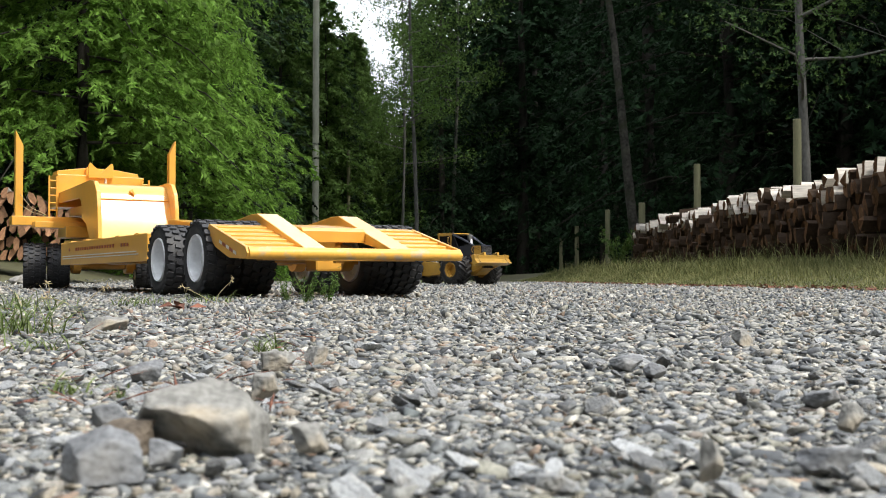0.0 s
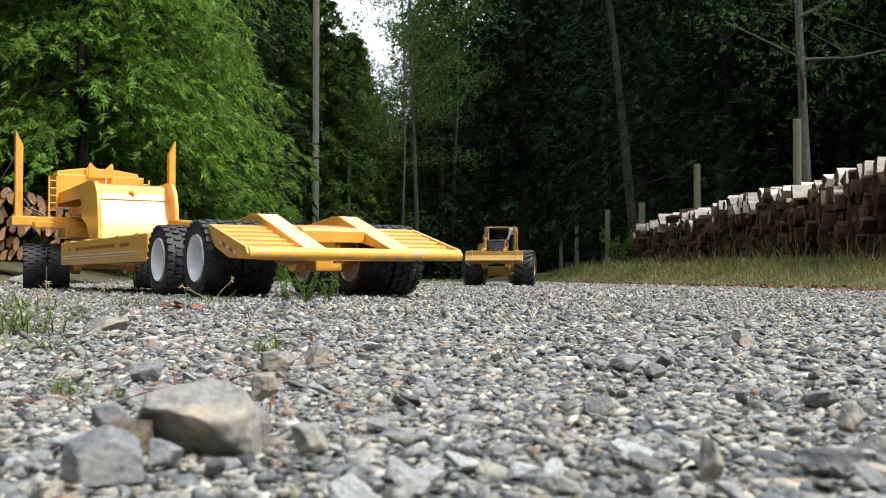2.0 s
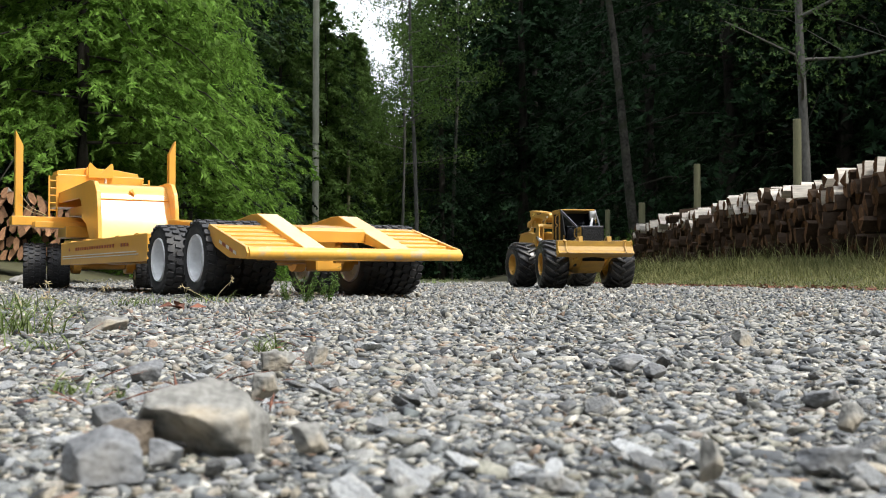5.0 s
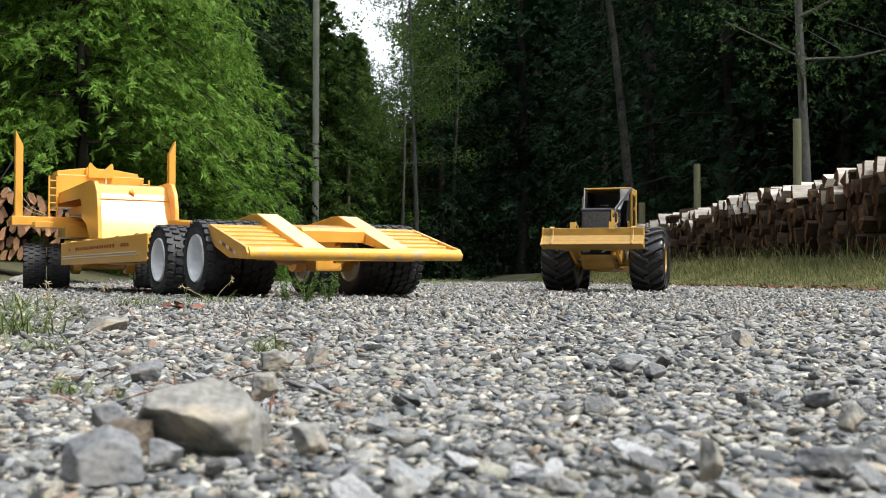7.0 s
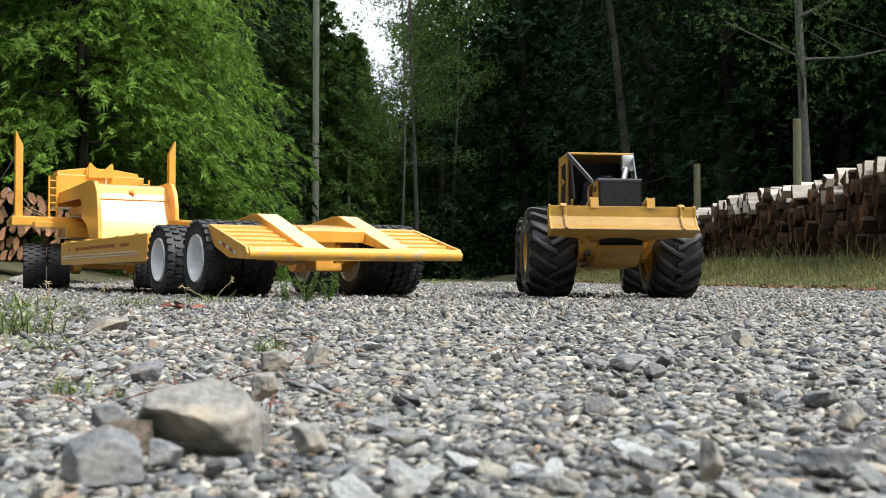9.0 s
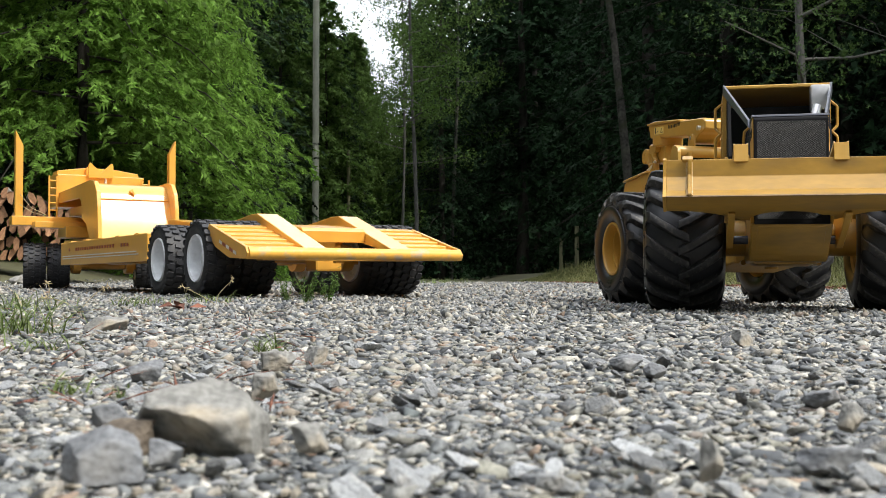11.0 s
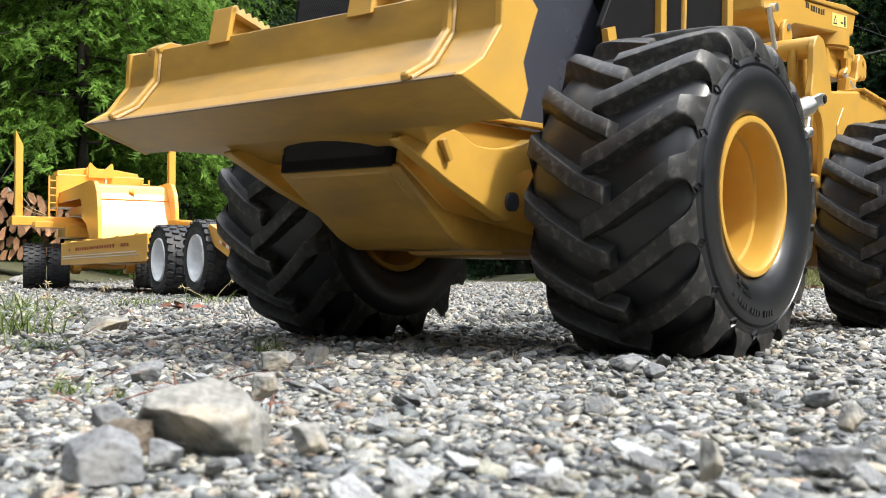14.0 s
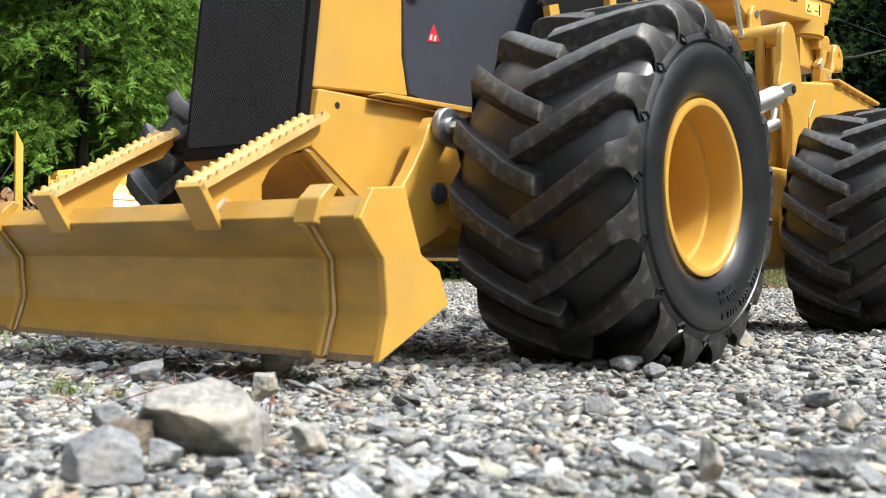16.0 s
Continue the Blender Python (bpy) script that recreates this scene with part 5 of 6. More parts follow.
    pc("seat", lambda bm: (box(bm, -0.20, -0.14, -0.03, 0.03, 0.20, 0.24, 0.006), box(bm, -0.215, -0.195, -0.03, 0.03, 0.23, 0.31, 0.006)), bk)
    for sg in (1, -1):
        pc("joint_plate", lambda bm: prism(bm, [(-0.19, 0.10), (-0.24, 0.10), (-0.24, 0.115), (-0.19, 0.12)], sg * 0.0, sg * 0.03) or (rod(bm, (-LF, 0, 0.07), (-LF, 0, 0.17), 0.012)), ye)


def build_rear(t):
    """The rear frame, with its origin at the joint on the ground."""
    ye = M["yellow"]
    bm = bmesh.new()
    prism(bm, [(0.0, 0.08), (0.0, 0.16), (-0.08, 0.175), (-0.30, 0.175), (-0.36, 0.12), (-0.33, 0.07), (-0.12, 0.065)], -0.075, 0.075, 0.003)
    r = part("rear_frame", bm, ye, t, "golden-yellow rear frame")

    def pc(name, fn, material=ye, label="", smooth=False):
        b = bmesh.new()
        fn(b)
        return part(name, b, material, r, label, smooth)
    pc("rear_axle", lambda b: (rod(b, (-LR, -0.12, 0.116), (-LR, 0.12, 0.116), 0.03, seg=24), box(b, -LR - 0.05, -LR + 0.05, -0.05, 0.05, 0.07, 0.16, 0.01)), ye, "", True)
    for sg in (1, -1):
        pc("arch_upright", lambda b: prism(b, [(-0.264, 0.17), (-0.264, 0.212), (-0.261, 0.228), (-0.254, 0.240), (-0.244, 0.2455), (-0.231, 0.248), (-0.2275, 0.262), (-0.2335, 0.285), (-0.2345, 0.316), (-0.238, 0.3245), (-0.2445, 0.3295), (-0.252, 0.3305), (-0.2600, 0.3285), (-0.266, 0.3225), (-0.283, 0.285), (-0.299, 0.225), (-0.310, 0.17)], sg * 0.071, sg * 0.079, 0.0014))
        pc("tank_fender", lambda b: prism(b, [(-0.290, 0.17), (-0.318, 0.278), (-0.412, 0.2905), (-0.55, 0.2800), (-0.57, 0.24), (-0.50, 0.18)], sg * 0.040, sg * 0.066, 0.003))
        pc("fender_lip", lambda b: [prism(b, [(-0.412 - 0.028 * k, 0.2945 - 0.0021 * k), (-0.436 - 0.028 * k, 0.2927 - 0.0021 * k), (-0.436 - 0.028 * k, 0.2885 - 0.0021 * k), (-0.412 - 0.028 * k, 0.2903 - 0.0021 * k)], sg * 0.036, sg * 0.072, 0.0008) for k in range(5)])
        pc("fender_bracket", lambda b: prism(b, [(-0.335, 0.24), (-0.352, 0.262), (-0.362, 0.262), (-0.362, 0.215), (-0.335, 0.215)], sg * 0.066, sg * 0.0675, 0.0005))
        pc("cylinder", lambda b: (rod(b, (-0.140, sg * 0.083, 0.2235), (-0.203, sg * 0.085, 0.2440), 0.0108, seg=24), rod(b, (-0.203, sg * 0.085, 0.2440), (-0.209, sg * 0.0852, 0.2460), 0.0082, seg=20)), M["steel"], "bright chrome cylinder", True)
        pc("cylinder_eye", lambda b: prism(b, [(-0.207, 0.2390), (-0.238, 0.2490), (-0.2450, 0.2495), (-0.2500, 0.2540), (-0.2505, 0.2600), (-0.2460, 0.2640), (-0.2390, 0.2635), (-0.209, 0.2535)], sg * 0.0815, sg * 0.0870, 0.0012), M["steel"], "bright flat cylinder eye")
        pc("cylinder_pin", lambda b: (rod(b, (-0.2445, sg * 0.079, 0.2568), (-0.2445, sg * 0.0888, 0.2568), 0.0034, seg=16), rod(b, (-0.2445, sg * 0.0870, 0.2568), (-0.2445, sg * 0.0880, 0.2568), 0.0052, seg=6)), M["ink"], "dark pin bolt", True)
        pc("hose_fitting", lambda b: (rod(b, (-0.165, sg * 0.088, 0.205), (-0.196, sg * 0.089, 0.215), 0.0062, seg=16), rod(b, (-0.190, sg * 0.089, 0.213), (-0.194, sg * 0.089, 0.230), 0.0038, seg=12)), M["steel"], "bright metal hose fitting", True)
        for x, lean in ((-0.242, 0.016), (-0.271, 0.010), (-0.287, 0.004)):
            pc("hose_tube", lambda b: rod(b, (x - lean, sg * 0.050, 0.17), (x, sg * 0.050, 0.315), 0.0055), M["blade"], "dull yellow hose tube", True)
        pc("rear_bumper_step", lambda b: box(b, -0.476, -0.386, sg * 0.07, sg * 0.10, 0.198, 0.206, 0.002))
    pc("arch_tube", lambda b: rod(b, (-0.2520, -0.075, 0.3180), (-0.2520, 0.075, 0.3180), 0.0122, seg=28), ye, "", True)
    boom = pc("boom", lambda b: (prism(b, [(-0.214, 0.362), (-0.226, 0.3565), (-0.240, 0.3535), (-0.254, 0.346), (-0.262, 0.338), (-0.284, 0.338), (-0.2865, 0.349), (-0.2915, 0.3555), (-0.302, 0.3595), (-0.489, 0.3780), (-0.500, 0.4085), (-0.35, 0.3965), (-0.225, 0.386), (-0.213, 0.379)], -0.028, 0.028, 0.002),
                                 prism(b, [(-0.33, 0.3950), (-0.503, 0.4088), (-0.503, 0.4118), (-0.46, 0.4128), (-0.33, 0.3985)], -0.0305, 0.0305, 0.0008)), ye, "golden-yellow grapple boom")

    def on_boom(name, fn, material, label="", smooth=False):
        b = bmesh.new()
        fn(b)
        return part(name, b, material, boom, label, smooth)
    for sg in (1, -1):
        on_boom("lug", lambda b: prism(b, [(-0.2545, 0.322), (-0.2560, 0.346), (-0.2600, 0.3545), (-0.2665, 0.3585), (-0.2735, 0.3580), (-0.2790, 0.3520), (-0.2830, 0.3400), (-0.2800, 0.330), (-0.268, 0.3155), (-0.258, 0.3160)], sg * 0.028, sg * 0.0335, 0.0012), ye)
        on_boom("pin", lambda b: rod(b, (-0.2695, sg * 0.0335, 0.3490), (-0.2695, sg * 0.0350, 0.3490), 0.0042, seg=16), M["dull_steel"], "dull steel pin", True)
        on_boom("pin", lambda b: rod(b, (-0.236, sg * 0.028, 0.3660), (-0.236, sg * 0.0345, 0.3660), 0.0052, seg=20), M["steel"], "bright steel pin", True)
        on_boom("lettering_bars", lambda b: [prism(b, [(-0.333 - k * 0.0078, 0.3855 + k * 0.0002 - h), (-0.333 - k * 0.0078 - w, 0.3858 + k * 0.0002 - h), (-0.333 - k * 0.0078 - w, 0.3930 + k * 0.0002 - 1.4 * h), (-0.333 - k * 0.0078, 0.3927 + k * 0.0002 - 1.4 * h)], sg * 0.0280, sg * 0.0284) for k, (w, h) in enumerate(((0.0055, 0), (0.0022, 0), (0.0050, 0.0012), (0.0050, 0.001), (0.0036, 0.001), (0.0048, 0.001), (0.0050, 0.001), (0.0034, 0)))], M["ink"], "row of dark bars")
        dec = lambda x, z: (x, z + (-0.415 - x) * 0.09)
        on_boom("decal", lambda b: prism(b, [dec(-0.4165, 0.3790), dec(-0.4660, 0.3790), dec(-0.4660, 0.3955), dec(-0.4165, 0.3955)], sg * 0.0280, sg * 0.0284), M["decal"], "pale yellow warning decal")
        on_boom("decal_sign", lambda b: (prism(b, [dec(-0.4205, 0.3815), dec(-0.4325, 0.3815), dec(-0.4265, 0.3925)], sg * 0.0284, sg * 0.0287), prism(b, [dec(-0.4450, 0.3840), dec(-0.4530, 0.3840), dec(-0.4530, 0.3856), dec(-0.4450, 0.3856)], sg * 0.0284, sg * 0.0287), prism(b, [dec(-0.4570, 0.3805), dec(-0.4615, 0.3805), dec(-0.4615, 0.3940), dec(-0.4570, 0.3940)], sg * 0.0284, sg * 0.0287)), M["ink"], "black warning signs")
        on_boom("decal_sign_field", lambda b: prism(b, [dec(-0.4229, 0.3830), dec(-0.4301, 0.3830), dec(-0.4265, 0.3896)], sg * 0.0287, sg * 0.0289), M["decal"])
    on_boom("link_rod", lambda b: rod(b, (-0.222, 0.031, 0.364), (-0.240, 0.031, 0.318), 0.0030, seg=12), M["steel"], "bright steel link", True)
    # swivel and grapple hanging from the boom's end
    on_boom("swivel", lambda b: (rod(b, (-0.455, 0, 0.358), (-0.455, 0, 0.378), 0.034, seg=36), rod(b, (-0.455, 0, 0.354), (-0.455, 0, 0.358), 0.031, seg=36)), ye, "", True)
    head = pc("grapple_head", lambda b: (box(b, -0.485, -0.425, -0.019, 0.019, 0.318, 0.3545, 0.004), box(b, -0.495, -0.455, -0.030, 0.030, 0.3430, 0.3545, 0.002)), ye, "golden-yellow grapple head")
    for sg in (1, -1):
        b = bmesh.new()
        prism(b, [(-0.463, 0.3600), (-0.486, 0.3640), (-0.491, 0.3600), (-0.490, 0.3520), (-0.483, 0.3440), (-0.479, 0.3300), (-0.470, 0.3180), (-0.458, 0.3160), (-0.456, 0.3240), (-0.466, 0.3330), (-0.464, 0.3450)], sg * 0.020, sg * 0.030, 0.002)
        part("hanger", b, ye, head)
        b = bmesh.new()
        prism(b, [(-0.494, 0.3540), (-0.505, 0.3550), (-0.516, 0.3490), (-0.5200, 0.3400), (-0.5190, 0.3260), (-0.513, 0.3200), (-0.509, 0.3250), (-0.503, 0.3190), (-0.497, 0.3240), (-0.487, 0.3150), (-0.481, 0.3160), (-0.486, 0.3290), (-0.489, 0.3440)], sg * 0.024, sg * 0.036, 0.002)
        rod(b, (-0.506, sg * 0.036, 0.3440), (-0.506, sg * 0.0375, 0.3440), 0.0038, seg=14)
        part("claw", b, ye, head)
        b = bmesh.new()
        pipe(b, [(-0.455, sg * 0.030, 0.322), (-0.464, sg * 0.033, 0.312), (-0.476, sg * 0.034, 0.306), (-0.490, sg * 0.034, 0.304)], 0.0035)
        part("grapple_hose", b, M["steel"], head, "bright bent hose", True)
    for sg in (1, -1):
        pc("grapple_arm", lambda b: prism(b, [(sg * 0.02, 0.318), (sg * 0.036, 0.320), (sg * 0.030, 0.25), (sg * 0.034, 0.17), (sg * 0.022, 0.175), (sg * 0.015, 0.215)], -0.485, -0.455, 0.003, "x"))
    return r


M["dark_mesh"] = mat("dark_grey_wire_mesh", (0.009, 0.009, 0.0095), 0.5, vary=0.2, scale=60)
skidder = thing("log_skidder", "golden-yellow model log skidder with big lugged tyres", "skidder", m=pose(0.203, 7.9, 0, 0, 0, -46))
build_front(skidder)
blade = build_blade(skidder)
rear = build_rear(skidder)
wheels = {}
tyre_mesh = {}
for key, sg in (("fl", 1), ("fr", -1), ("rl", 1), ("rr", -1)):
    wheels[key] = skidder_wheel(skidder, sg, tyre_mesh.get(sg))
    tyre_mesh[sg] = wheels[key].data


# ---- rocks and plants close by ----
def rock(label, x, y, sx, sy, sz, rz, seed, material, tilt=0.0, sink=0.35, planes=None, worn=2):
    """A rock: a block cut by random or given planes (normal and distance), its edges worn and its faces rough."""
    rs = np.random.RandomState(seed)
    if not planes:
        planes = []
        for _ in range(12):
            n = rs.normal(size=3)
            planes.append((*n, rs.uniform(0.62, 0.9)))
    bm = bmesh.new()
    bmesh.ops.create_cube(bm, size=2.0)
    for nx, ny, nz, d in planes:
        n = Vector((nx, ny, nz)).normalized()
        bmesh.ops.bisect_plane(bm, geom=bm.verts[:] + bm.edges[:] + bm.faces[:], plane_co=n * d, plane_no=n, clear_outer=True)
        bmesh.ops.holes_fill(bm, edges=[e for e in bm.edges if e.is_boundary], sides=0)
    bmesh.ops.remove_doubles(bm, verts=bm.verts[:], dist=0.06)
    bmesh.ops.triangulate(bm, faces=bm.faces[:])
    for _ in range(5):
        bmesh.ops.subdivide_edges(bm, edges=[e for e in bm.edges if e.calc_length() > 0.13], cuts=1)
        bmesh.ops.triangulate(bm, faces=bm.faces[:])
    for _ in range(worn):
        bmesh.ops.smooth_vert(bm, verts=bm.verts[:], factor=0.5, use_axis_x=True, use_axis_y=True, use_axis_z=True)
    for v in bm.verts:
        p = v.co.copy()
        v.co += noise.noise_vector(p * 1.6 + Vector((seed, 0, 0))) * 0.07 + noise.noise_vector(p * 4 + Vector((0, seed, 0))) * 0.045 + noise.noise_vector(p * 9 + Vector((0, seed, 0))) * 0.024 + noise.noise_vector(p * 23 + Vector((seed, seed, 0))) * 0.010
        v.co = Vector((v.co.x * sx, v.co.y * sy, v.co.z * sz)) * 0.85
    m = pose(x, y, 0, tilt, 0, rz)
    low = min((m @ v.co).z for v in bm.verts)
    me = bpy.data.meshes.new("rock")
    bm.to_mesh(me); bm.free()
    me.materials.append(material)
    me.polygons.foreach_set("use_smooth", [True] * len(me.polygons))
    ob = new("rock", me)
    ob.matrix_world = pose(x, y, float(ground_z(x, y)) - low - sink * sz, tilt, 0, rz)
    return tagged(ob, label, "rock", "rocks lying on the gravel")


def tuft(label, x, y, n, h, spread, seed, material, name="grass_tuft", category="grass"):
    rs = np.random.RandomState(seed)
    t = thing(name, label, category, "weeds in the gravel", pose(x, y, float(ground_z(x, y)) - 0.002))
    V, Fc = [], []
    for _ in range(n):
        a, L = rs.uniform(0, 6.28), h * rs.uniform(0.4, 1.1)
        bx, by = rs.normal(0, spread * 0.25, 2)
        lean = rs.uniform(0.8, 1.7)
        w = 0.00045 * rs.uniform(0.7, 1.4) * (1 + y * 0.4)
        c, s = math.cos(a), math.sin(a)
        i = len(V)
        for q in (0, 0.4, 0.75):
            d = lean * L * q ** 1.6
            z = L * (q - 0.35 * lean * q * q)
            ww = w * (1 - q * 0.6)
            V += [(bx + c * d - s * ww, by + s * d + c * ww, z), (bx + c * d + s * ww, by + s * d - c * ww, z)]
        d = lean * L
        V.append((bx + c * d, by + s * d, L * (1 - 0.4 * lean)))
        Fc += [(i, i + 1, i + 3, i + 2), (i + 2, i + 3, i + 5, i + 4)]
        Fc.append((i + 4, i + 5, i + 6, i + 6))
    bm = bmesh.new()
    vs = [bm.verts.new(v) for v in V]
    for f in Fc:
        bm.faces.new([vs[k] for k in (f if f[2] != f[3] else f[:3])])
    tagged(part("foliage", bm, material, t), kind="stuff")
    return t


def stalk(label, x, y, pts, seed):
    """A bent dry grass stalk with pale spikelets near its tip; pts are offsets from its foot."""
    rs = np.random.RandomState(seed)
    t = thing("grass_stalk", label, "grass", "dry stalks beside the trailer", pose(x, y, float(ground_z(x, y)) - 0.002))
    bm = bmesh.new()
    pipe(bm, [Vector(p) for p in pts], 0.0005, 5)
    part("stem", bm, M["straw"], t)
    for k in range(7):
        u = 0.55 + 0.45 * k / 6
        q = Vector(pts[-2]).lerp(Vector(pts[-1]), u)
        bm = bmesh.new()
        d = Vector((rs.normal(0, 1), rs.normal(0, 0.6), rs.normal(0.2, 0.8))).normalized()
        rod(bm, q, q + d * 0.007, 0.0013, 0.0003, 5)
        part("spikelet", bm, M["straw"], t)


def weed(label, x, y, h, n, seed):
    """A leafy weed: thin stems with small leaves all the way up."""
    rs = np.random.RandomState(seed)
    t = thing("leafy_weed", label, "weed", "weeds in the gravel", pose(x, y, float(ground_z(x, y)) - 0.003))
    lines, P = [], []
    for k in range(n):
        a, L = rs.uniform(0, 6.28), h * rs.uniform(0.5, 1.05)
        e = Vector((math.cos(a) * L * 0.45, math.sin(a) * L * 0.45, L))
        lines.append([((0, 0, 0), h * 0.012), (e * 0.5 + Vector((0, 0, L * 0.08)), h * 0.009), (e, h * 0.004)])
        for j in range(20):
            P.append(e * rs.uniform(0.12, 1.0) + Vector(rs.normal(0, h * 0.06, 3)))
    limb_mesh("stem", lines, M["grass_green"], t, 5)
    P = np.array(P)
    tagged(leaf_mesh("leaf", "leaf", P, rs.normal(0, 1, (len(P), 3)), h * 0.13 * rs.uniform(0.5, 1.2, len(P)), rs, M["alder"], t, 1.0), kind="stuff")


def dead_leaves():
    rs = np.random.RandomState(91)
    n = 700
    y = 3.6 + 9 * rs.rand(n)
    x = edge_right(y) + rs.normal(0.05, 0.07, n)
    x[:5], y[:5] = -0.375 + rs.normal(0, 0.02, 5), 1.52 + rs.normal(0, 0.03, 5)
    P = np.stack([x, y, ground_z(x, y) + 0.006], -1)
    V = np.array([(-1, 0, 0), (0, -0.5, 0.25), (1, 0, 0), (0, 0.5, 0.2)])
    Q = np.einsum("nij,kj->nki", turns(n, rs, 0.4), V) * rs.uniform(0.008, 0.02, n)[:, None, None] + P[:, None]
    Fc = (np.array([(0, 1, 2), (0, 2, 3)])[None] + (np.arange(n) * 4)[:, None, None]).reshape(-1, 3)
    mesh_from("leaf_litter", Q.reshape(-1, 3), Fc, M["dead_leaf"], kind="stuff", label="dead brown leaves along the gravel edge", category="leaves")


def twigs():
    """Dry needles and short reddish twigs lying on the stones beside the road's edge."""
    rs = np.random.RandomState(92)
    n = 170
    y = rs.uniform(0.42, 1.5, n)
    x = -y * rs.uniform(0.12, 0.42, n)
    L, w = rs.uniform(0.004, 0.016, n), rs.uniform(0.0004, 0.0009, n)
    V = np.array([(-1, 0, 0), (0, 1, 0.12), (0, -1, 0.12), (1, 0, 0.1), (0, 0, 0.3)])
    S = np.stack([L, w, L * 0.25], -1)
    Q = np.einsum("nij,nkj->nki", turns(n, rs, 0.25), V[None] * S[:, None]) + np.stack([x, y, ground_z(x, y) + 0.0025], -1)[:, None]
    Fc = (np.array([(0, 2, 4), (2, 3, 4), (3, 1, 4), (1, 0, 4), (0, 1, 2), (1, 3, 2)])[None] + (np.arange(n) * 5)[:, None, None]).reshape(-1, 3)
    mesh_from("twig_litter", Q.reshape(-1, 3), Fc, M["dead_leaf"], kind="stuff", label="dry reddish twigs and needles on gravel", category="twigs")


def verge_grass():
    rs = np.random.RandomState(77)
    n = 60000
    y = 4.0 + 13 * rs.rand(n) ** 1.3
    s = rs.rand(n) ** 0.9 * 1.15
    x = edge_right(y) + 0.06 + s + rs.normal(0, 0.05, n)
    tall = rs.rand(n) < 0.07
    L = (0.03 + 0.06 * sstep(0.1, 0.8, s) + 0.12 * sstep(0.3, 0.9, s) * tall) * rs.uniform(0.4, 1.3, n)
    a, lean = rs.uniform(0, 6.28, n), rs.uniform(0.2, 1.2, n)
    c, sn = np.cos(a), np.sin(a)
    w = (0.0007 + 0.00014 * y) * np.where(tall, 1.5, 1.0)
    z = ground_z(x, y) - 0.01
    V = []
    for q, ww in ((0, 1), (0.5, 0.8), (1, 0.0)):
        d, h = lean * L * q ** 1.7, L * (q - 0.3 * lean * q * q)
        for sg in ((1, -1) if ww else (0,)):
            V.append(np.stack([x + c * d - sn * w * ww * sg, y + sn * d + c * w * ww * sg, z + h], -1))
    V = np.stack(V, 1)
    tr = np.array([(0, 1, 3), (0, 3, 2), (2, 3, 4)])
    Fc = (tr[None] + (np.arange(n) * 5)[:, None, None]).reshape(-1, 3)
    ob = mesh_from("verge_grass", V.reshape(-1, 3), Fc, M["grass"], kind="stuff", label="dry and green grass on the verge", category="grass")


